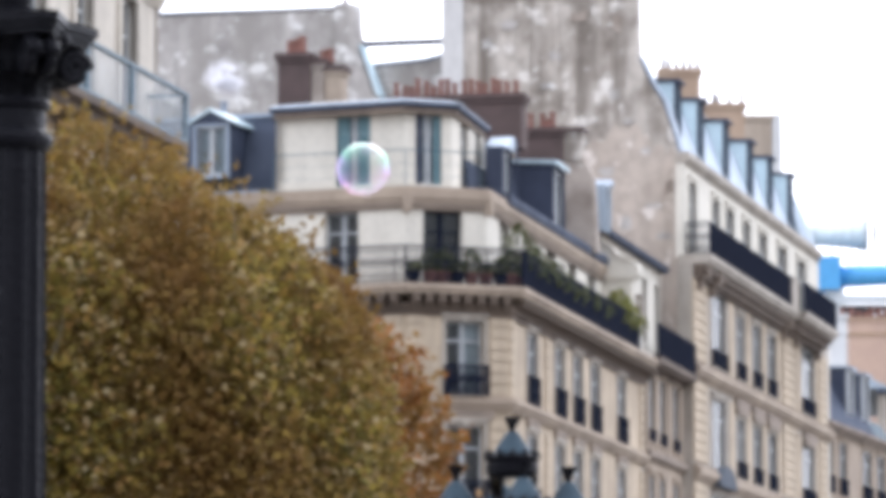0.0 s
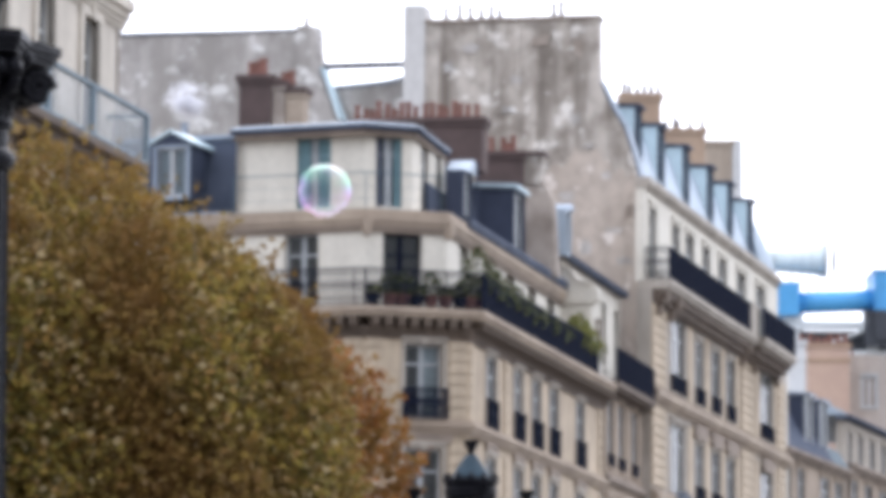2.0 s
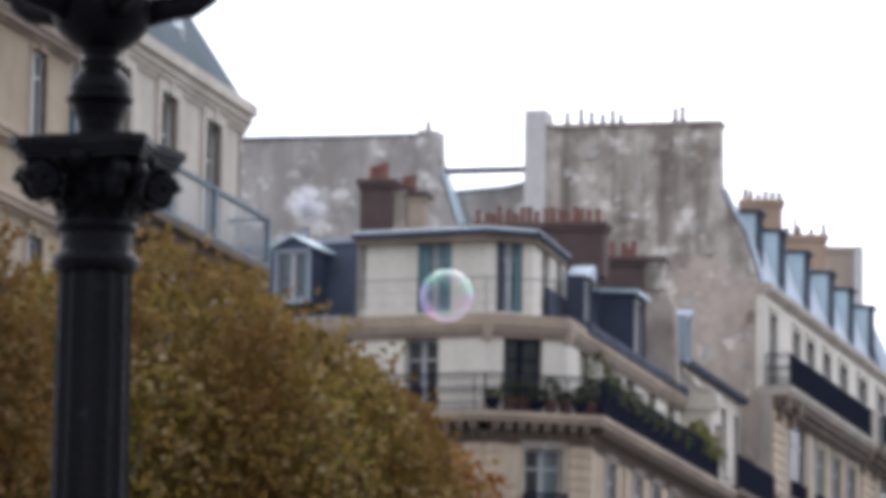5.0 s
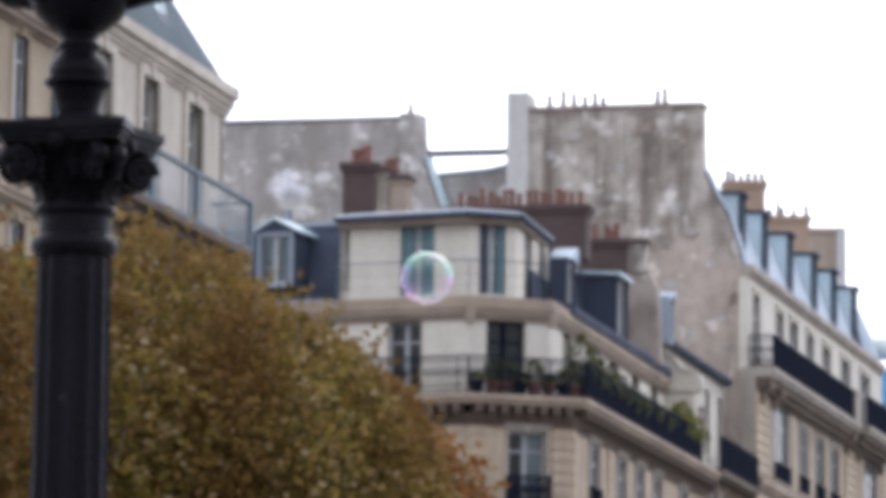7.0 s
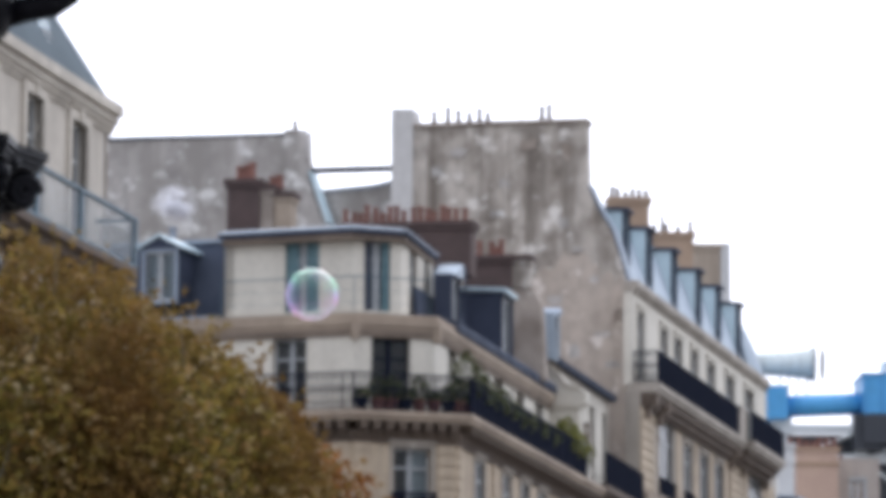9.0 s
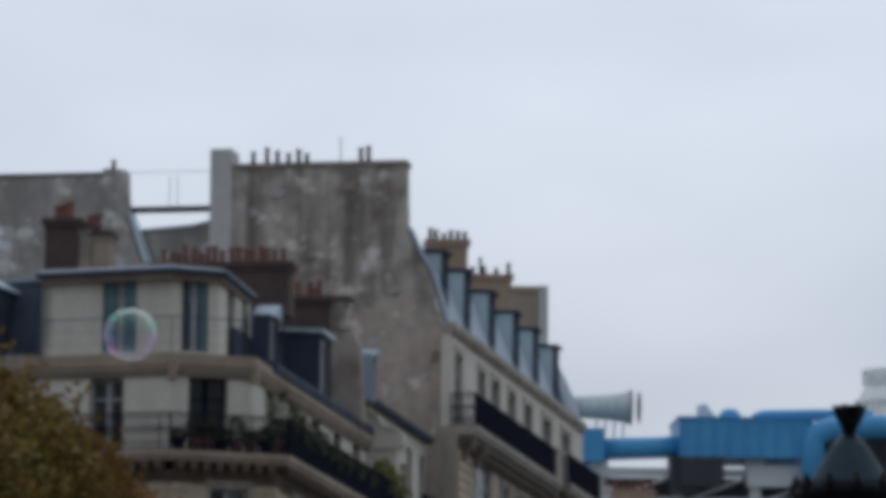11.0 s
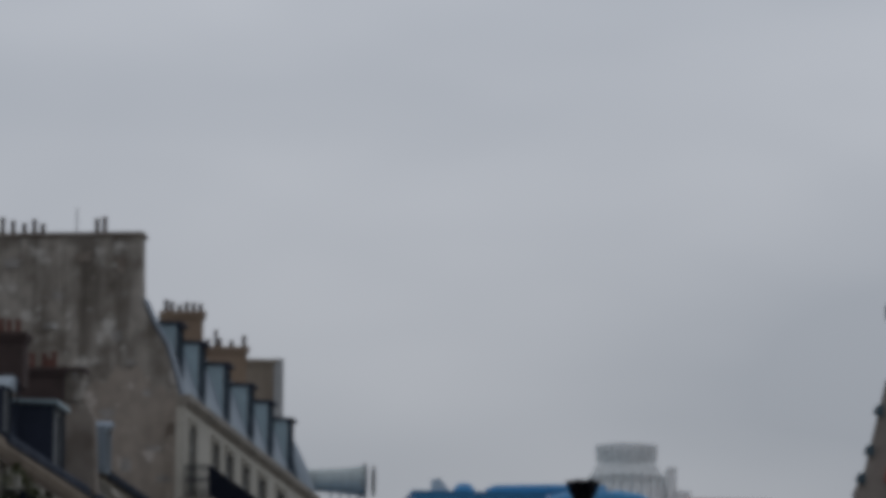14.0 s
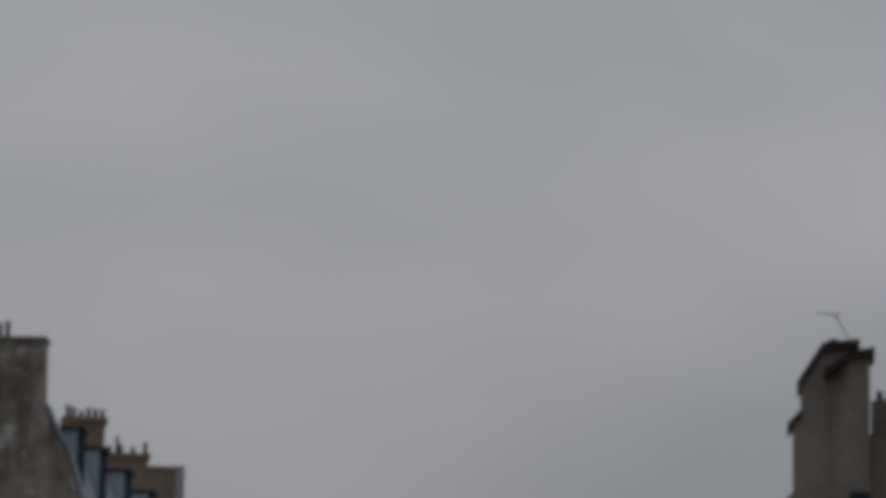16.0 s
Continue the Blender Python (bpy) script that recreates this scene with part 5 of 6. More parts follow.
# ---- its older neighbour, standing forward to the balcony's line ----
def beige_house():
    f = face_frame(Vector((-5.67, 100.0)) - 30 * S, S)
    house = thing("apartment_building", f @ shift(15.4, 0, 0), "warm beige plastered apartment building with moulded courses", "building")
    cols = [13.5, 10.6, 7.4, 4.0, 1.2]
    floors = [(18.5, 20.4), (15.95, 17.75), (12.2, 14.2), (8.8, 11.0), (5.2, 7.4), (0.8, 4.0)]
    bm = bmesh.new()
    pierced(bm, 0, 15.4, 0, 20.9, 0.45, [(c - 0.45, c + 0.45, a, b) for c in cols for a, b in floors])
    part("wall", bm, BEIGE, house, at=f)
    for a, b in floors:
        for c in cols:
            window(house, f, c, a, 0.9, b - a, surround=BEIGE, back=0.14, balconet=False, trim=0.12, proud=0.03, curtain=0.98)
    for z, mat in ((17.85, CORNICE), (15.62, STONE_BROWN), (14.42, STONE_BROWN)):
        bm = bmesh.new()
        ledge(bm, 0, 15.4, [(0.08, z, z + 0.08), (0.2, z + 0.08, z + 0.2), (0.26, z + 0.2, z + 0.32)], 0.02, f)
        part("string_course", bm, mat, house)
    bm = bmesh.new()
    ledge(bm, -0.1, 15.4, [(0.1, 20.9, 21.05), (0.35, 21.05, 21.3)], 0.45, f)
    part("cornice", bm, CORNICE, house)
    bm = bmesh.new()
    prism(bm, [(-0.2, 21.302), (1.2, 24.0), (10.5, 24.2), (11.5, 21.302)], 0, 15.4, f @ ROTXY)
    part("roof", bm, SLATE_GREY, house, "grey slate roof")
    bm = bmesh.new()
    box(bm, 14.95, 15.4, 0.452, 12, 0, 20.9, f)
    part("wall", bm, BEIGE, house, "plain end wall")
    bm = bmesh.new()
    box(bm, 0, 14.948, 11.6, 12, 0, 20.9, f)
    part("wall", bm, BEIGE, house, "plain back wall")


narrow_house()
tall_house()
slate_house()
attic_house()
glass_balcony_house()
beige_house()


# ---- the arts centre with its coloured ducts ----
def arts_centre():
    c = thing("arts_centre", shift(48, 364, 0), "large steel arts centre with blue ducts and white roof plant", "building")
    Y = 364.0
    # storeys: white steel frame over dark glazing
    bm = bmesh.new()
    box(bm, 24, 66.5, Y + 3, Y + 40, 0, 41.0)
    part("glazed_block", bm, DARKSTEEL, c, "dark glazed storeys")
    for i in range(7):
        x = 25.5 + 6.4 * i
        bm = bmesh.new()
        box(bm, x - 0.45, x + 0.45, Y + 1.6, Y + 2.4, 0, 42.3)
        box(bm, x - 0.75, x + 0.75, Y + 1.4, Y + 2.5, 40.9, 42.5)
        part("column", bm, WHITESTEEL, c)
    for z in (41.0, 38.6, 34.2, 27.0, 20.0, 13.0, 6.0):
        bm = bmesh.new()
        box(bm, 24, 66.5, Y + 1.8, Y + 2.3, z, z + 0.7)
        part("beam", bm, WHITESTEEL, c)
    for i in range(6):
        x = 25.5 + 6.4 * i
        bm = bmesh.new()
        for a, b in (((x, 38.8), (x + 6.4, 41.2)), ((x + 6.4, 34.5), (x, 38.8))):
            tube(bm, [(a[0], Y + 2.0, a[1]), (b[0], Y + 2.0, b[1])], 0.14, 6)
        part("brace", bm, WHITESTEEL, c)
    bm = bmesh.new()
    box(bm, 44.0, 52.0, Y + 1.0, Y + 6, 40.2, 41.9)
    part("service_deck", bm, WHITESTEEL, c)
    # blue plant
    bm = bmesh.new()
    box(bm, 38.3, 49.3, Y, Y + 7, 42.45, 45.6)
    plant = part("plant_box", bm, BLUE, c, "blue sheet-metal plant housing")
    for i in range(9):
        bm = bmesh.new()
        box(bm, 38.5 + 1.3 * i, 38.56 + 1.3 * i, Y - 0.1, Y - 0.002, 42.5, 45.58)
        part("seam", bm, BLUE, plant)
    bm = bmesh.new()
    box(bm, 38.2, 49.4, Y - 0.15, Y + 7, 45.604, 45.76)
    part("plant_lid", bm, BLUE, plant)
    bm = bmesh.new()
    box(bm, 38.3, 41.9, Y - 0.4, Y - 0.12, 40.0, 42.4)
    box(bm, 37.6, 40.0, Y - 0.1, Y + 2, 39.5, 42.4)
    part("plant_base", bm, DARKSTEEL, c)
    bm = bmesh.new()
    tube(bm, [(32.0, Y + 1.5, 43.1), (35.0, Y + 1.5, 43.25), (38.6, Y + 1.5, 43.4)], 0.9, 16)
    part("duct", bm, BLUE, c, "round blue duct", smooth=True)
    bm = bmesh.new()
    box(bm, 30.3, 32.2, Y, Y + 4, 42.0, 44.7)
    part("plant_box", bm, BLUE, c, "blue sheet-metal plant housing")
    bm = bmesh.new()
    tube(bm, [(44.6, Y + 2.6, 46.0), (45.4, Y + 2.6, 46.15), (50, Y + 2.6, 46.3), (54.5, Y + 2.6, 46.3)], [0.3, 0.5, 0.5, 0.5], 14)
    part("duct", bm, BLUE, c, "round blue duct", smooth=True)
    bm = bmesh.new()
    lathe(bm, [(0.05, 1.2), (0.6, 1.1), (0.95, 0.6), (1.0, 0)][::-1], 14, shift(42.8, Y + 3, 45.6))
    part("vent_cowl", bm, BLUE, c, smooth=True)
    bm = bmesh.new()
    prism(bm, [(40.2, 45.7), (40.2, 47.1), (40.9, 47.3), (42.2, 45.7)], Y + 4, Y + 4.3)
    part("stair_cover", bm, WHITESTEEL, c)
    # elbow ducts
    bm = bmesh.new()
    pts = [(49.4, Y, 38)] + [(50.9 - 1.7 * math.cos(a), Y, 43.6 + 1.2 * math.sin(a)) for a in (0.0, 0.5, 1.0, 1.5)] + [(52.5, Y + 0.5, 44.8)]
    tube(bm, pts, 1.0, 16)
    part("duct", bm, BLUE, c, "bent blue duct", smooth=True)
    bm = bmesh.new()
    pts = [(52.6, Y - 1, 44.9), (55.0, Y - 1, 45.0), (56.6, Y - 1, 44.8), (57.6, Y - 1, 44.2), (58.2, Y - 1, 43.3), (58.5, Y - 1, 41.5), (58.5, Y - 1, 36)]
    tube(bm, pts, 0.95, 16)
    part("duct", bm, BLUE, c, "bent blue duct", smooth=True)
    bm = bmesh.new()
    prism(bm, [(57.8, 44.2), (58.9, 43.2), (60.6, 41.0), (60.6, 39.5), (59.2, 39.5), (58.4, 42.0)], Y - 1.4, Y + 0.5)
    part("duct_cover", bm, BLUE, c)
    bm = bmesh.new()
    lathe(bm, [(0.3, 0), (0.34, 0.2), (0.34, 0.75), (0.24, 0.95)], 12, shift(55.6, Y - 0.5, 42.8))
    part("beacon", bm, ORANGE, c)
    # plain dark sheet closing the gap under the ducts, for the unlit interior
    bm = bmesh.new()
    box(bm, 49.8, 57.6, Y + 0.8, Y + 1.2, 40.0, 44.4)
    part("louvre_panel", bm, DARKSTEEL, c)
    # air horn on struts
    bm = bmesh.new()
    m = shift(30.6, Y + 6, 47.15) @ Matrix.Rotation(radians(90), 4, "Y")
    lathe(bm, [(0.85, -4), (0.92, 0), (1.05, 2.2), (1.22, 3.6), (1.4, 4.3), (1.2, 4.35)], 24, m)
    horn = part("air_horn", bm, HORN, c, "white air-intake horn", smooth=True)
    for x, r in ((34.9, 1.5), (35.6, 1.3)):
        bm = bmesh.new()
        m = shift(x, Y + 6, 47.15) @ Matrix.Rotation(radians(90), 4, "Y")
        lathe(bm, [(r - 0.08, -0.05), (r, -0.05), (r, 0.05), (r - 0.08, 0.05)], 24, m)
        part("ring", bm, DARKSTEEL, horn)
    for i in range(4):
        bm = bmesh.new()
        tube(bm, [(31.8 + 0.75 * i, Y + 5.5, 43), (32.1 + 0.75 * i, Y + 5.8, 46.2)], 0.09, 6)
        part("strut", bm, WHITESTEEL, horn)
    # cooling tower
    bm = bmesh.new()
    lathe(bm, [(3.7, 43.0), (3.6, 45.0), (3.2, 46.8), (3.0, 47.3)], 20, shift(58.0, Y + 14, 1.5))
    tower = part("cooling_tower", bm, TOWERWHITE, c, "white ribbed cooling tower")
    bm = bmesh.new()
    lathe(bm, [(3.25, 47.3), (3.0, 47.6), (2.5, 48.6), (2.45, 49.6), (2.6, 49.75), (2.6, 50.0), (2.2, 50.0), (2.1, 48.8)], 24, shift(58.0, Y + 14, 1.5))
    part("tower_crown", bm, TOWERWHITE, tower)
    bm = bmesh.new()
    for k in range(24):
        a = 2 * math.pi * k / 24
        tube(bm, [(58.0 + 3.62 * math.cos(a), Y + 14 + 3.62 * math.sin(a), 45.7), (58.0 + 3.2 * math.cos(a), Y + 14 + 3.2 * math.sin(a), 49.0)], 0.05, 5)
        tube(bm, [(58.0 + 2.52 * math.cos(a), Y + 14 + 2.52 * math.sin(a), 50.3), (58.0 + 2.6 * math.cos(a), Y + 14 + 2.6 * math.sin(a), 51.6)], 0.05, 5)
    part("rib", bm, WHITESTEEL, tower)
    bm = bmesh.new()
    for a, b, z in ((61.3, 62.0, 49.6), (62.01, 63.2, 47.6), (63.21, 65.0, 46.5)):
        box(bm, a, b, Y + 12, Y + 14, 43, z)
    part("tower_stair", bm, TOWERWHITE, tower)
    # green frame and red hoist house
    bm = bmesh.new()
    tube(bm, [(58.6, Y - 2, 43.3), (64.0, Y - 2, 43.45), (64.8, Y - 2, 43.1), (65.2, Y - 2, 42.3), (65.3, Y - 2, 38)], 0.36, 12)
    part("duct", bm, GREEN, c, "green duct frame", smooth=True)
    bm = bmesh.new()
    box(bm, 59.5, 65.0, Y - 1.9, Y - 1.5, 38, 43.2)
    part("louvre_panel", bm, DARKSTEEL, c)
    bm = bmesh.new()
    box(bm, 61.6, 68.6, Y + 4, Y + 9, 40.5, 45.75)
    hoist = part("hoist_house", bm, RED, c, "red corrugated hoist housing")
    for i in range(7):
        bm = bmesh.new()
        box(bm, 61.9 + 0.98 * i, 62.0 + 0.98 * i, Y + 3.9, Y + 3.998, 40.5, 45.7)
        part("seam", bm, RED, hoist)
    bm = bmesh.new()
    box(bm, 61.5, 68.7, Y + 3.85, Y + 9, 45.754, 45.95)
    part("hoist_lid", bm, RED, hoist)
    return c


arts_centre()


# ---- house across the street, its chimney gable ----
def chimney_gable_house():
    Y = 110.0
    at = face_frame((23.0, Y), NB) @ shift(-23.0, 0, 0)
    house = thing("apartment_building", shift(24, Y, 0), "grey-brown rendered house with a tall chimney gable", "building")
    bm = bmesh.new()
    prism(bm, [(22.62, 0), (22.62, 15.2), (22.85, 15.6), (23.12, 16.7), (23.42, 17.9), (23.58, 18.05), (23.58, 19.75), (23.78, 20.05), (23.75, 20.7), (24.35, 21.65), (24.98, 21.75), (24.98, 0)], 0, 1.0, at)
    part("gable", bm, GREYWALL, house)
    bm = bmesh.new()
    plan = [(24.45, 0.0, 20.9), (24.98, -0.42, 21.34), (25.5, -0.3, 21.45), (25.5, 0.9, 21.45), (24.45, 0.9, 20.9)]
    lo = [bm.verts.new(at @ Vector((x, y, 0))) for x, y, z in plan]
    hi = [bm.verts.new(at @ Vector((x, y, z))) for x, y, z in plan]
    for i in range(5):
        bm.faces.new((lo[i], lo[(i + 1) % 5], hi[(i + 1) % 5], hi[i]))
    bm.faces.new(lo[::-1]), bm.faces.new(hi)
    bmesh.ops.recalc_face_normals(bm, faces=bm.faces)
    part("flue", bm, STONE_PALE, house, "pale chimney breast")
    # flat dark panel in place of a dark window; the flue has no opening
    bm = bmesh.new()
    prism(bm, [(25.0, 15.6), (25.5, 15.6), (25.5, 18.0), (25.0, 18.0)], -0.45, -0.3, at)
    part("shutter", bm, NIGHT, house, "dark panel standing in for a window")

    def cap(line, t, y0, y1):
        bm = bmesh.new()
        prism(bm, line + [(x, z + t) for x, z in line[::-1]], y0, y1, at)
        part("coping", bm, TILE, house, "dark tiled coping")
    cap([(23.68, 20.62), (24.32, 21.62), (25.25, 21.72)], 0.22, -0.14, 1.1)
    cap([(24.36, 20.9), (24.98, 21.34), (25.62, 21.46)], 0.2, -0.56, 1.0)
    cap([(23.44, 19.6), (23.8, 20.0)], 0.17, -0.1, 1.1)
    pots(house, at, [24.62], 0.4, 21.72, POT, 0.3, 0.13, 7)
    bm = bmesh.new()
    tube(bm, [(24.95, 0.5, 21.8), (24.95, 0.5, 22.1), (24.62, 0.5, 22.68)], 0.015, 6)
    tube(bm, [(24.15, 0.5, 22.72), (24.75, 0.5, 22.66)], 0.012, 6)
    for i in range(5):
        x = 24.42 + 0.07 * i
        tube(bm, [(x, 0.3, 22.6), (x, 0.7, 22.76)], 0.008, 5)
    part("aerial", bm, NAVY, house, "television aerial", at=at)
    bm = bmesh.new()
    prism(bm, [(22.55, 15.2), (22.85, 15.7), (23.15, 16.8), (23.45, 18.0), (26, 18.6), (34, 18.6), (34, 15.2)], 1.0, 16, at)
    part("roof", bm, SLATE, house, "slate mansard roof")
    bm = bmesh.new()
    box(bm, 25.5, 34, 0.4, 0.9, 0, 19.6, at)
    part("wall", bm, STONE_BROWN, house)
    bm = bmesh.new()
    box(bm, 22.64, 23.1, 1.0, 16, 0, 15.2, at)
    part("wall", bm, STONE_BROWN, house)
    bm = bmesh.new()
    box(bm, 22.64, 34, 15.6, 16, 0, 15.2, at)
    part("wall", bm, STONE_BROWN, house)
    for x, z in ((22.78, 15.5), (23.0, 16.2), (23.25, 17.2)):
        bm = bmesh.new()
        prism(bm, [(x - 0.14, z - 0.1), (x + 0.1, z - 0.2), (x + 0.12, z + 0.1), (x - 0.06, z + 0.08)], -0.15, 0.2, at)
        part("roof_hook", bm, NAVY, house, "dark snow-guard on the roof's edge")
    bm = bmesh.new()
    box(bm, 25.55, 29, 0.35, 1.0, 19.6, 20.45, at)
    box(bm, 25.55, 29, 0.3, 1.1, 19.9, 20.0, at)
    part("parapet", bm, CORNICE, house)
    pots(house, at, [25.72, 26.0, 26.4], 0.6, 20.45, POT_DARK, 0.3, 0.09, 8)
    bm = bmesh.new()
    lathe(bm, [(0.62, 0), (0.62, 0.12), (0.55, 0.42), (0.38, 0.68), (0.08, 0.82)], 20, at @ shift(24.0, 0.05, 15.35))
    part("awning", bm, RED, house, "domed red canvas awning", smooth=True)
    return house


chimney_gable_house()


# ---- lamp posts ----
def lantern(parent, at, scale=1.0):
    """A four-sided street lantern: tapered glass body, iron frame, dark gallery, domed roof and crown finial."""
    m = at @ Matrix.Scale(scale, 4)
    bm = bmesh.new()
    lathe(bm, [(0.15, 0), (0.16, 0.03), (0.25, 0.46)], 6, m)
    body = part("lantern_glass", bm, LAMPGLASS, parent, "clear lantern glass")
    bm = bmesh.new()
    for k in range(6):
        a = 2 * math.pi * k / 6
        p = [m @ Vector((r * math.cos(a), r * math.sin(a), z)) for r, z in ((0.16, 0), (0.26, 0.47))]
        tube(bm, p, 0.014 * scale, 6)
    lathe(bm, [(0.05, -0.12), (0.09, -0.06), (0.17, -0.02), (0.17, 0.02), (0.1, 0.03)], 12, m)
    part("lantern_frame", bm, CAST, body)
    bm = bmesh.new()
    lathe(bm, [(0.24, 0.46), (0.285, 0.5), (0.29, 0.58), (0.275, 0.6), (0.3, 0.66), (0.29, 0.69), (0.24, 0.70)], 24, m)
    for k in range(12):
        a = 2 * math.pi * k / 12
        lathe(bm, [(0.03, 0.66), (0.035, 0.70), (0.005, 0.76)], 6, m @ shift(0.275 * math.cos(a), 0.275 * math.sin(a), 0))
    part("lantern_gallery", bm, CAST, body, "dark lantern gallery")
    bm = bmesh.new()
    lathe(bm, [(0.23, 0.69), (0.2, 0.74), (0.15, 0.82), (0.1, 0.9), (0.065, 0.95)], 24, m)
    part("lantern_roof", bm, LAMPROOF, body, "verdigris lantern roof", smooth=True)
    bm = bmesh.new()
    lathe(bm, [(0.055, 0.94), (0.058, 0.955), (0.034, 0.97), (0.036, 0.99), (0.055, 1.03), (0.075, 1.07), (0.09, 1.12), (0.03, 1.075)], 48, m,
          lambda a, r, z: r * (1 - 0.5 * (0.5 - 0.5 * math.cos(6 * a))) if z > 1.05 else r)
    part("finial", bm, CAST, body)
    return body


def lamp_post(x, y, top, spread=0.62, size=1.0):
    """A cast-iron candelabrum with one lantern above and four around it; top is the height of the upper finial."""
    base = shift(x, y, 0)
    lamp = thing("street_lamp", base, "black cast-iron street lamp with several glazed lanterns", "street lamp", "lamps on the square")
    k = top - 1.12 * size
    bm = bmesh.new()
    lathe(bm, [(0.42, 0), (0.42, 0.35), (0.34, 0.45), (0.3, 0.9), (0.24, 1.0), (0.17, 1.1)], 20, base)
    part("pedestal", bm, CAST, lamp, smooth=False)
    bm = bmesh.new()
    lathe(bm, [(0.13, 1.05), (0.11, 2.5), (0.10, k - 0.9), (0.14, k - 0.85), (0.09, k - 0.75), (0.06, k - 0.1), (0.1, k - 0.06), (0.05, k)], 20, base)
    part("shaft", bm, CAST, lamp, smooth=True)
    lantern(lamp, shift(x, y, k), size)
    for j in range(4):
        a = radians(10 + 90 * j)
        d = Vector((math.cos(a), math.sin(a), 0))
        bm = bmesh.new()
        p0 = Vector((x, y, k - 0.8))
        tube(bm, [p0, p0 + d * 0.25 + Vector((0, 0, -0.12)), p0 + d * 0.5 + Vector((0, 0, -0.05)), p0 + d * spread + Vector((0, 0, 0.14))], [0.05, 0.04, 0.035, 0.03], 8)
        part("arm", bm, CAST, lamp)
        q = p0 + d * spread
        lantern(lamp, shift(q.x, q.y, k - 0.54), 1.0)
    return lamp


lamp_post(0.76, 49.0, 5.64)
lamp_post(4.88, 34.0, 5.82, 0.9, 1.5)


def great_lamp(x, y):
    """The tall fluted column with a leafy capital, vase and branching bowl."""
    base = shift(x, y, 0)
    lamp = thing("street_lamp", base, "tall black fluted cast-iron lamp column with a leafy capital", "street lamp", "lamps on the square")
    bm = bmesh.new()
    lathe(bm, [(0.46, 0), (0.46, 0.3), (0.4, 0.36), (0.36, 0.8), (0.3, 0.9), (0.2, 1.0), (0.16, 1.1)], 24, base)
    part("pedestal", bm, CAST, lamp)
    bm = bmesh.new()
    flute = lambda a, r, z: r * (1 - 0.13 * (0.5 - 0.5 * math.cos(12 * a)) ** 0.5)
    lathe(bm, [(0.14, 1.1), (0.137, 2.2), (0.130, 3.0), (0.126, 3.66), (0.124, 3.735)], 128, base, flute)
    part("fluted_shaft", bm, CAST, lamp)
    bm = bmesh.new()
    lathe(bm, [(0.126, 3.73), (0.143, 3.745), (0.148, 3.765), (0.143, 3.785), (0.128, 3.79), (0.122, 3.80), (0.122, 3.86), (0.136, 3.87), (0.141, 3.885), (0.134, 3.90), (0.125, 3.905)], 40, base)
    part("collar", bm, CAST, lamp)
    bm = bmesh.new()
    lathe(bm, [(0.118, 3.90), (0.122, 3.97), (0.135, 4.05), (0.16, 4.09), (0.17, 4.105)], 24, base)
    cap = part("capital", bm, CAST, lamp)
    rng = random.Random(4)
    for ring, (n, r0, z0, h, w) in enumerate(((8, 0.125, 3.89, 0.11, 0.085), (8, 0.132, 3.94, 0.13, 0.075))):
        for k in range(n):
            a = 2 * math.pi * (k + 0.5 * ring) / n
            bm = bmesh.new()
            rows = []
            for t in range(6):
                u = t / 5
                out = r0 + 0.012 + 0.05 * u ** 3
                z = z0 + h * (u if u < 0.8 else 0.8 + (u - 0.8) * 0.1) - (0.02 if t == 5 else 0)
                ww = w * (0.55 + 0.45 * math.sin(math.pi * min(u * 0.9 + 0.1, 1)))
                rows.append([(out + (0.02 if t == 5 else 0) - (0.012 if s else 0), s * ww / 2, z) for s in (-1, 0, 1)])
            m = base @ Matrix.Rotation(a, 4, "Z")
            vs = [[bm.verts.new(m @ Vector(p)) for p in row] for row in rows]
            for r1, r2 in zip(vs, vs[1:]):
                for q in range(2):
                    bm.faces.new((r1[q], r1[q + 1], r2[q + 1], r2[q]))
            bmesh.ops.solidify(bm, geom=bm.faces, thickness=0.012)
            part("acanthus_leaf", bm, CAST, cap)
    for k in range(4):
        a = math.pi / 4 + math.pi / 2 * k + radians(-15)
        d = Vector((math.cos(a), math.sin(a), 0))
        side = Vector((-d.y, d.x, 0))
        for s in (-1, 1):
            bm = bmesh.new()
            c0 = Vector((x, y, 4.02)) + d * 0.215 + side * s * 0.03
            pts, rad = [], []
            for t in range(22):
                ang = t * 0.62
                rr = 0.058 * (1 - t / 24)
                pts.append(c0 + d * rr * math.cos(ang) + Vector((0, 0, 1)) * rr * math.sin(ang) + side * s * 0.012 * t / 22)
                rad.append(0.029 * (1 - t / 40))
            tube(bm, pts, rad, 8)
            part("volute", bm, CAST, cap, smooth=True)
    for k in range(4):
        a = math.pi / 2 * k + radians(-15)
        bm = bmesh.new()
        bmesh.ops.create_uvsphere(bm, u_segments=12, v_segments=8, radius=0.045, matrix=shift(x + 0.17 * math.cos(a), y + 0.17 * math.sin(a), 4.10) @ Matrix.Diagonal((1, 1, 0.9, 1)))
        part("rosette", bm, CAST, cap, smooth=True)
    # abacus with hollow sides
    bm = bmesh.new()
    outline = []
    for k in range(4):
        a = math.pi / 4 + math.pi / 2 * k + radians(-15)
        b = a + math.pi / 4
        for da in (-0.09, 0.09):
            outline.append((x + 0.315 * math.cos(a + da), y + 0.315 * math.sin(a + da)))
        for q, r in ((0.25, 0.235), (0.5, 0.205), (0.75, 0.235)):
            c = a + 0.09 + q * (math.pi / 2 - 0.18)
            outline.append((x + r * math.cos(c), y + r * math.sin(c)))
    grown = lambda g: [(x + (p - x) * g, y + (q - y) * g) for p, q in outline]
    slab(bm, grown(0.90), 4.095, 4.115)
    slab(bm, grown(0.95), 4.115, 4.135)
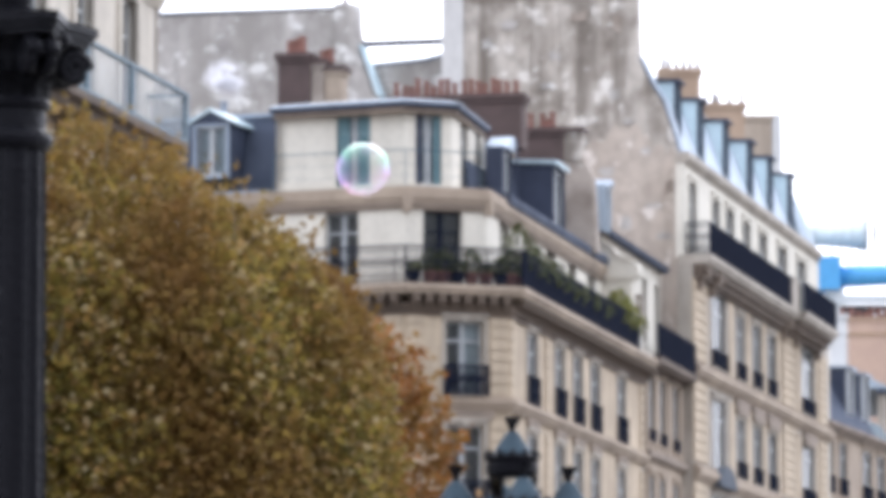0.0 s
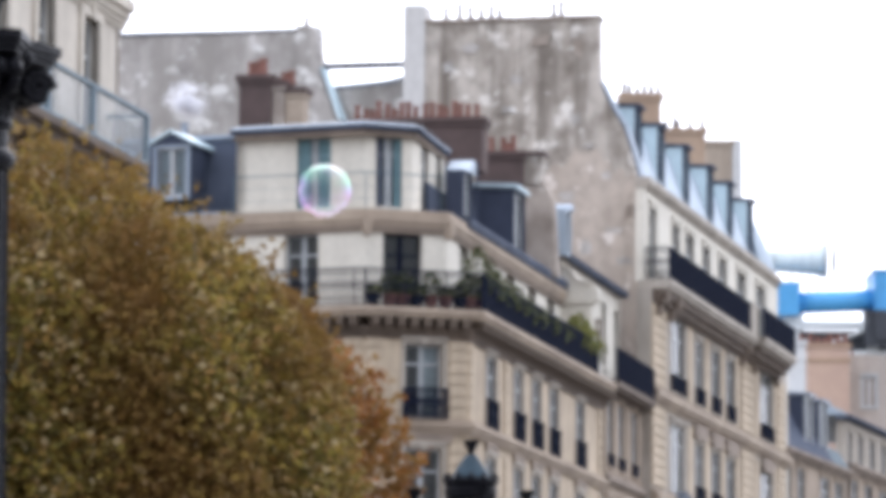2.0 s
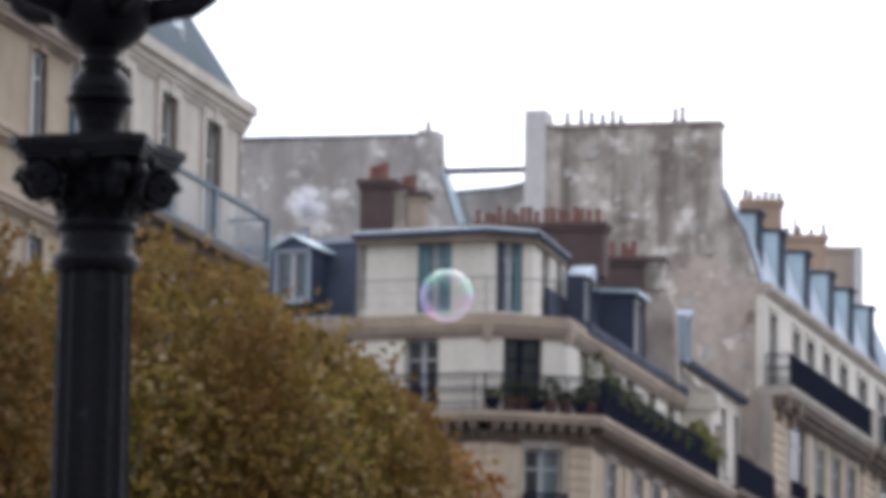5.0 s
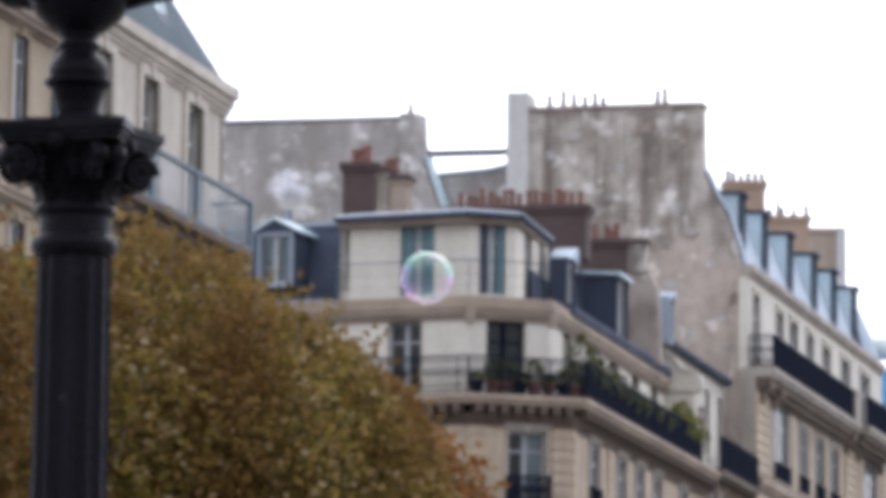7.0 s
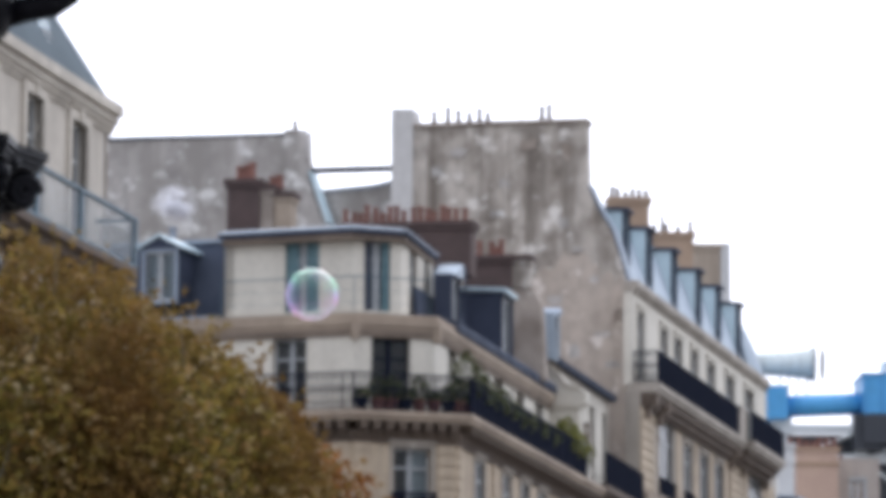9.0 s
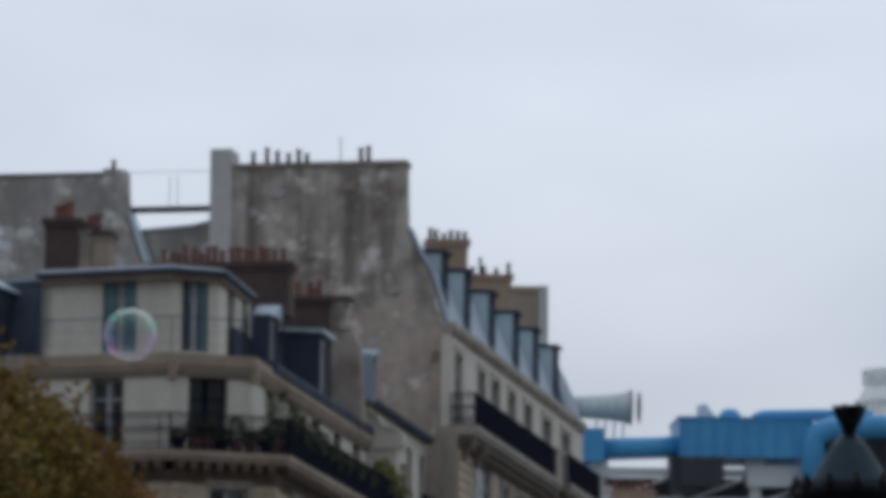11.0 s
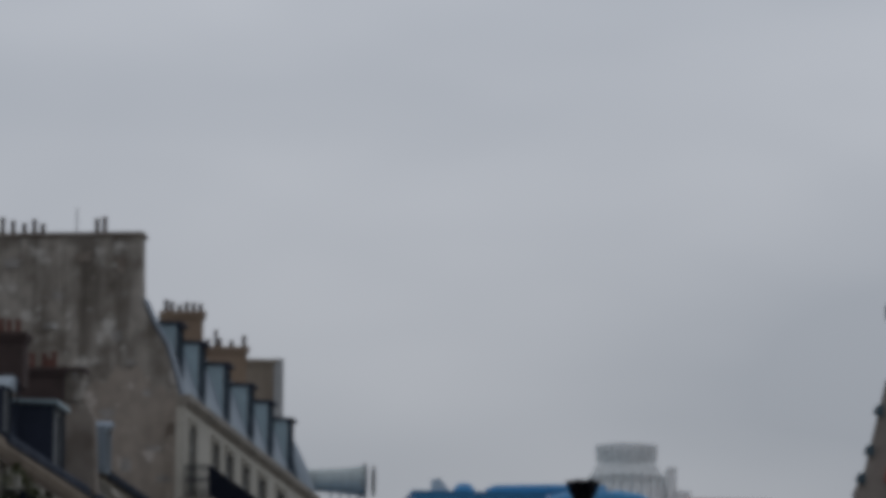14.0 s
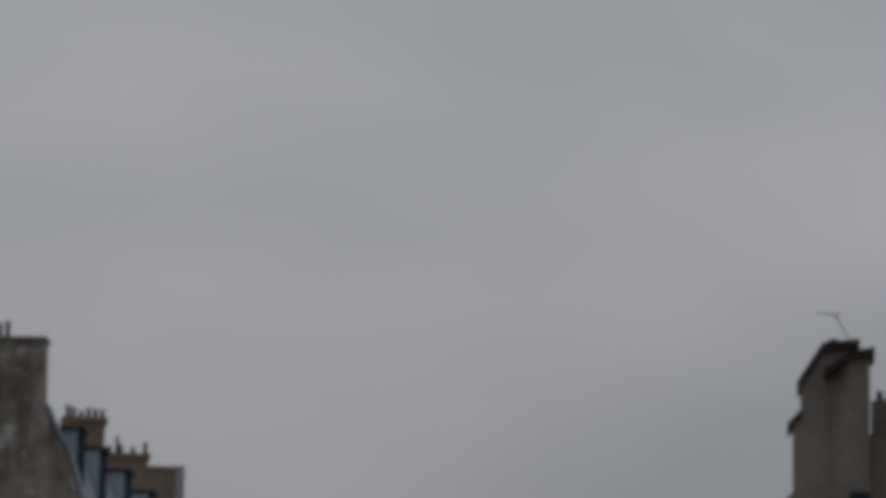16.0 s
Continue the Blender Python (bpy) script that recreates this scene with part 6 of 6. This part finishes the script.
    slab(bm, grown(1.0), 4.135, 4.165)
    slab(bm, grown(0.62), 4.165, 4.185)
    part("abacus", bm, CAST, lamp)
    # turned vase and bowl above the capital
    bm = bmesh.new()
    lathe(bm, [(0.084, 4.165), (0.084, 4.205), (0.071, 4.212), (0.077, 4.25), (0.094, 4.30), (0.114, 4.316), (0.114, 4.328), (0.097, 4.336), (0.101, 4.36), (0.096, 4.385),
               (0.078, 4.41), (0.064, 4.424), (0.064, 4.434), (0.073, 4.44), (0.073, 4.454), (0.06, 4.46), (0.058, 4.474), (0.068, 4.48), (0.068, 4.49), (0.056, 4.5)], 36, base)
    part("vase", bm, CAST, lamp)
    bm = bmesh.new()
    lathe(bm, [(0.06, 4.485), (0.1, 4.51), (0.145, 4.55), (0.172, 4.60), (0.178, 4.65), (0.165, 4.70), (0.14, 4.74), (0.12, 4.8), (0.16, 4.9), (0.1, 5.0)], 36, base,
          lambda a, r, z: r * (1 + (0.035 * math.cos(10 * a) if z > 4.6 else 0)))
    part("bowl", bm, CAST, lamp, smooth=True)
    top = Vector((x, y, 0))
    for k in range(5):
        a = radians(4 + 72 * k)
        d = Vector((math.cos(a), math.sin(a), 0))
        bm = bmesh.new()
        tube(bm, [top + d * r + Vector((0, 0, z)) for r, z in ((0.14, 4.62), (0.22, 4.64), (0.3, 4.655), (0.35, 4.69), (0.365, 4.76), (0.34, 4.82), (0.38, 4.9), (0.5, 4.98))],
             [0.05, 0.045, 0.045, 0.045, 0.04, 0.035, 0.03, 0.03], 10)
        arm = part("arm", bm, CAST, lamp, smooth=True)
        bm = bmesh.new()
        tube(bm, [top + d * r + Vector((0, 0, z)) for r, z in ((0.36, 4.70), (0.4, 4.72), (0.425, 4.705))], [0.03, 0.026, 0.012], 8)
        part("scroll", bm, CAST, arm)
        q = top + d * 0.5
        lantern(lamp, shift(q.x, q.y, 5.02), 1.0)
    lantern(lamp, shift(x, y, 5.2), 1.1)
    return lamp


great_lamp(-1.446, 15.0)


# ---- trees ----
def tree(name, x, y, radius, low, high, shape, count, leaf, mat, seed, label):
    rng = random.Random(seed)
    root = thing(name, shift(x, y, 0), label, "tree", "trees on the square")
    bm = bmesh.new()
    wob = [(x + rng.uniform(-0.06, 0.06), y + rng.uniform(-0.06, 0.06), z) for z in (0.0, 0.6, 1.6, 2.8, low + 0.9)]
    tube(bm, wob, [0.3, 0.24, 0.21, 0.19, 0.16], 14)
    part("trunk", bm, BARK, root, smooth=True)
    for k in range(9):
        a = 2 * math.pi * k / 9 + rng.uniform(-0.2, 0.2)
        bm = bmesh.new()
        p = Vector((x, y, low - 0.2 + rng.uniform(-0.3, 1.0)))
        pts, rad = [p], [0.1]
        d = Vector((math.cos(a), math.sin(a), rng.uniform(0.4, 1.3))).normalized()
        for t in range(5):
            d = (d + Vector((rng.uniform(-0.25, 0.25), rng.uniform(-0.25, 0.25), rng.uniform(-0.05, 0.2)))).normalized()
            p = p + d * radius * 0.15
            pts.append(p)
            rad.append(0.085 * (1 - t / 5.5))
        tube(bm, pts, rad, 7)
        part("limb", bm, BARK, root)
    verts, faces = [], []
    made = 0
    while made < count:
        u = rng.uniform(0, 1) ** 0.42
        a = rng.uniform(0, 2 * math.pi)
        d = u
        top = low + (high - low) * shape(d)
        bottom = low - 0.8 * (1 - d)
        z_step = 2.5 * rng.random()
        wave = 1 + 0.12 * noise.noise((3.1 * math.cos(a), 3.1 * math.sin(a), seed)) + 0.07 * noise.noise((9 * math.cos(a), 9 * math.sin(a), seed + 5 + z_step)) 
        t = rng.uniform(0, 1)
        t = 1 - (1 - t) ** 1.6 if rng.random() < 0.7 else t
        z = bottom + (top - bottom) * t
        p = Vector((x + radius * d * wave * math.cos(a), y + radius * d * wave * math.sin(a), z))
        lump = noise.noise(p * 0.9) + 0.6 * noise.noise(p * 2.3)
        if lump < -0.35 and rng.random() < 0.3:
            continue
        p.z += 0.42 * noise.noise((p.x * 1.3, p.y * 1.3, seed)) + 0.25 * noise.noise((p.x * 4, p.y * 4, seed))
        s = leaf * rng.uniform(0.6, 1.25)
        q = Euler((rng.uniform(-1.4, 1.4), rng.uniform(-1.4, 1.4), rng.uniform(0, 6.28))).to_matrix()
        i = len(verts)
        for v in ((0, -0.55, 0), (0.42, -0.08, 0.1), (0.16, 0.5, 0), (-0.16, 0.5, 0), (-0.42, -0.08, 0.1)):
            verts.append(p + q @ (Vector(v) * s))
        faces.append((i, i + 1, i + 2, i + 3, i + 4))
        made += 1
    # leafy sprigs that stand out of the crown
    for k in range(150):
        a, d = rng.uniform(math.pi, 2.1 * math.pi), rng.uniform(0.15, 0.99)
        p = Vector((x + radius * d * math.cos(a), y + radius * d * math.sin(a), low + (high - low) * shape(d) - 0.1))
        way = Vector((d * math.cos(a) * 0.7 + rng.uniform(-0.3, 0.3), d * math.sin(a) * 0.7, rng.uniform(0.4, 1.0))).normalized()
        reach = rng.uniform(0.25, 0.65)
        for j in range(13):
            c = p + way * reach * (j / 12) + Vector((rng.uniform(-0.07, 0.07), rng.uniform(-0.07, 0.07), rng.uniform(-0.07, 0.07)))
            s = leaf * rng.uniform(0.5, 1.0)
            q = Euler((rng.uniform(-1.4, 1.4), rng.uniform(-1.4, 1.4), rng.uniform(0, 6.28))).to_matrix()
            i = len(verts)
            for v in ((0, -0.55, 0), (0.42, -0.08, 0.1), (0.16, 0.5, 0), (-0.16, 0.5, 0), (-0.42, -0.08, 0.1)):
                verts.append(c + q @ (Vector(v) * s))
            faces.append((i, i + 1, i + 2, i + 3, i + 4))
    me = bpy.data.meshes.new("crown")
    me.from_pydata([tuple(v) for v in verts], [], faces)
    me.materials.append(mat)
    crown = part("crown", me, None, root)
    tagged(crown, kind="stuff")
    for k in range(26):
        a = rng.uniform(math.pi, 2.2 * math.pi)
        d = rng.uniform(0.3, 0.95)
        p = Vector((x + radius * d * math.cos(a), y + radius * d * math.sin(a), low + (high - low) * shape(d) - 0.25))
        bm = bmesh.new()
        e = p + Vector((rng.uniform(-0.1, 0.35), 0, rng.uniform(0.4, 0.75)))
        tube(bm, [p, (p + e) / 2 + Vector((0.03, 0, 0)), e], [0.012, 0.009, 0.005], 5)
        part("twig", bm, BARK, root)
    return root


dome = lambda d: (1 - 0.42 * d ** 1.05) * max(0.0, 1 - d ** 12) ** 0.4
round_top = lambda d: max(0.0, 1 - d ** 2.2) ** 0.6
tree("plane_tree", -5.3, 62.0, 4.75, 4.0, 11.1, dome, 155000, 0.105, LEAF, 3, "clipped tree with dense olive and brown autumn leaves")
tree("plane_tree", -1.45, 75.0, 1.9, 4.6, 9.0, round_top, 6000, 0.16, LEAF_RED, 8, "tree with sparse rust-red autumn leaves")
tree("plane_tree", -8.15, 56.0, 2.4, 3.6, 12.3, dome, 30000, 0.12, LEAF_MIX, 12, "tree with rust-red and olive autumn leaves")


# ---- balcony plants ----
def pot_plant(x, y, z, r, h, seed, mat=PLANT, pot=POT, spread=1.0, n=260):
    rng = random.Random(seed)
    plant = thing("potted_plant", shift(x, y, z), "bushy green plant in a pot on the balcony", "plant", "plants on the balcony")
    bm = bmesh.new()
    lathe(bm, [(r * 0.7, 0), (r, 0.3), (r * 1.1, 0.31), (r * 1.1, 0.36), (r * 0.9, 0.36), (r * 0.85, 0.3)], 14, shift(x, y, z))
    part("pot", bm, pot, plant)
    bm = bmesh.new()
    for k in range(5):
        a = rng.uniform(0, 6.28)
        tube(bm, [(x, y, z + 0.25), (x + 0.1 * spread * math.cos(a), y + 0.1 * math.sin(a), z + 0.3 + h * 0.5), (x + 0.22 * spread * math.cos(a), y + 0.2 * math.sin(a), z + 0.3 + h)], 0.012, 5)
    part("stem", bm, BARK, plant)
    verts, faces = [], []
    for k in range(n):
        a, t = rng.uniform(0, 6.28), rng.uniform(0, 1)
        rr = 0.38 * spread * math.sin(math.pi * min(1, t * 0.85 + 0.12)) * rng.uniform(0.3, 1.0)
        p = Vector((x + rr * math.cos(a), y + rr * math.sin(a), z + 0.34 + h * t))
        q = Euler((rng.uniform(-1.3, 1.3), rng.uniform(-1.3, 1.3), a)).to_matrix()
        s = rng.uniform(0.06, 0.12)
        i = len(verts)
        for v in ((0, -0.6, 0), (0.35, 0, 0), (0, 0.6, 0), (-0.35, 0, 0)):
            verts.append(tuple(p + q @ (Vector(v) * s)))
        faces.append((i, i + 1, i + 2, i + 3))
    me = bpy.data.meshes.new("leaves")
    me.from_pydata(verts, [], faces)
    me.materials.append(mat)
    tagged(part("leaves", me, None, plant), kind="stuff")
    return plant


rng = random.Random(21)
fc_bal, fb_bal = face_frame(corner_a(0.98), CH), face_frame(corner_b(0.95), S)
for i, (u, h) in enumerate(((0.25, 0.3), (0.75, 0.7), (1.15, 0.75), (1.6, 0.35), (2.0, 0.75), (2.45, 0.3), (2.9, 0.5), (3.2, 0.75))):
    p = fc_bal @ Vector((u, 0, 15.98))
    pot_plant(p.x, p.y, p.z, 0.2, h, 30 + i, pot=POT if i % 3 else IRON)
for i, (u, h) in enumerate(((0.6, 1.6), (2.0, 1.0), (3.2, 1.2), (4.6, 0.9), (6.0, 1.1), (7.5, 0.7), (9.0, 0.9), (11.0, 0.8), (13, 0.7), (16.2, 1.3), (17.2, 1.5), (18.2, 1.3), (19.2, 1.2))):
    p = fb_bal @ Vector((u, 0, 15.98))
    pot_plant(p.x, p.y, p.z, 0.18, h, 50 + i, mat=PLANT_BRIGHT if u > 16 else PLANT, spread=1.6, n=700)


# ---- soap bubble adrift over the square ----
def soap_film():
    mat = bpy.data.materials.new("soap_film")
    mat.use_nodes = True
    n, l = mat.node_tree.nodes, mat.node_tree.links
    n.clear()
    out, mx = n.new("ShaderNodeOutputMaterial"), n.new("ShaderNodeMixShader")
    tr, gl = n.new("ShaderNodeBsdfTransparent"), n.new("ShaderNodeBsdfGlossy")
    gl.inputs["Roughness"].default_value = 0.02
    lw = n.new("ShaderNodeLayerWeight")
    lw.inputs["Blend"].default_value = 0.16
    co, sep = n.new("ShaderNodeTexCoord"), n.new("ShaderNodeSeparateXYZ")
    tx = n.new("ShaderNodeTexNoise")
    tx.inputs["Scale"].default_value = 6.0
    add = n.new("ShaderNodeMath")
    add.operation = "MULTIPLY_ADD"
    add.inputs[1].default_value = 4.2
    ramp = n.new("ShaderNodeValToRGB")
    for c in range(3):
        ramp.color_ramp.elements.new(0.5)
    for e, (pos, col) in zip(ramp.color_ramp.elements, ((0.0, (0.5, 1, 0.85)), (0.3, (1, 0.55, 0.85)), (0.5, (0.75, 0.6, 1)), (0.72, (0.5, 1, 0.7)), (1.0, (1, 0.8, 0.95)))):
        e.position, e.color = pos, (*col, 1)
    l.new(co.outputs["Object"], sep.inputs[0])
    l.new(co.outputs["Object"], tx.inputs["Vector"])
    l.new(sep.outputs["Z"], add.inputs[0])
    l.new(tx.outputs["Fac"], add.inputs[2])
    l.new(add.outputs[0], ramp.inputs["Fac"])
    l.new(ramp.outputs["Color"], gl.inputs["Color"])
    l.new(lw.outputs["Facing"], mx.inputs["Fac"])
    l.new(tr.outputs["BSDF"], mx.inputs[1])
    l.new(gl.outputs["BSDF"], mx.inputs[2])
    l.new(mx.outputs["Shader"], out.inputs["Surface"])
    return mat


bm = bmesh.new()
bmesh.ops.create_uvsphere(bm, u_segments=48, v_segments=32, radius=0.118, matrix=Matrix.Diagonal((1.0, 1.0, 0.97, 1)))
bubble = whole("soap_bubble", bm, soap_film(), "clear soap bubble with iridescent rim drifting in the air", "soap bubble", at=shift(-0.35, 20.0, 4.36), smooth=True)
bubble.visible_shadow = False


# ---- puff of steam from a flue behind the slate mansard ----
rng = random.Random(77)
bm = bmesh.new()
for k in range(16000):
    u, v, w = rng.gauss(0, 0.23), rng.gauss(0, 0.25), rng.gauss(0, 0.2)
    lump = noise.noise((u * 2.2 + 7, v * 2.2, w * 2.6)) + 0.5 * noise.noise((u * 5, v * 5, w * 5 + 3))
    if lump < -0.12:
        continue
    c = Vector((u + 0.35 * max(0, -w), v, w))
    r = rng.uniform(0.012, 0.022)
    d1 = Vector((rng.uniform(-1, 1), rng.uniform(-1, 1), rng.uniform(-1, 1))).normalized() * r
    d2 = d1.orthogonal().normalized() * r
    bm.faces.new([bm.verts.new(c + q) for q in (d1, d2, -d1, -d2)])
steam = whole("steam", bm, STEAM, "white puff of steam over the slate roof", "steam", kind="stuff", at=shift(-6.72, 138.0, 23.42))
bm = bmesh.new()
lathe(bm, [(0.1, 0.0), (0.1, 0.95), (0.13, 0.97), (0.13, 1.02), (0.08, 1.02)], 12, shift(-6.75, 138.0, 21.7))
whole("flue_pipe", bm, ZINC, "short grey zinc flue pipe on the roof", "pipe")
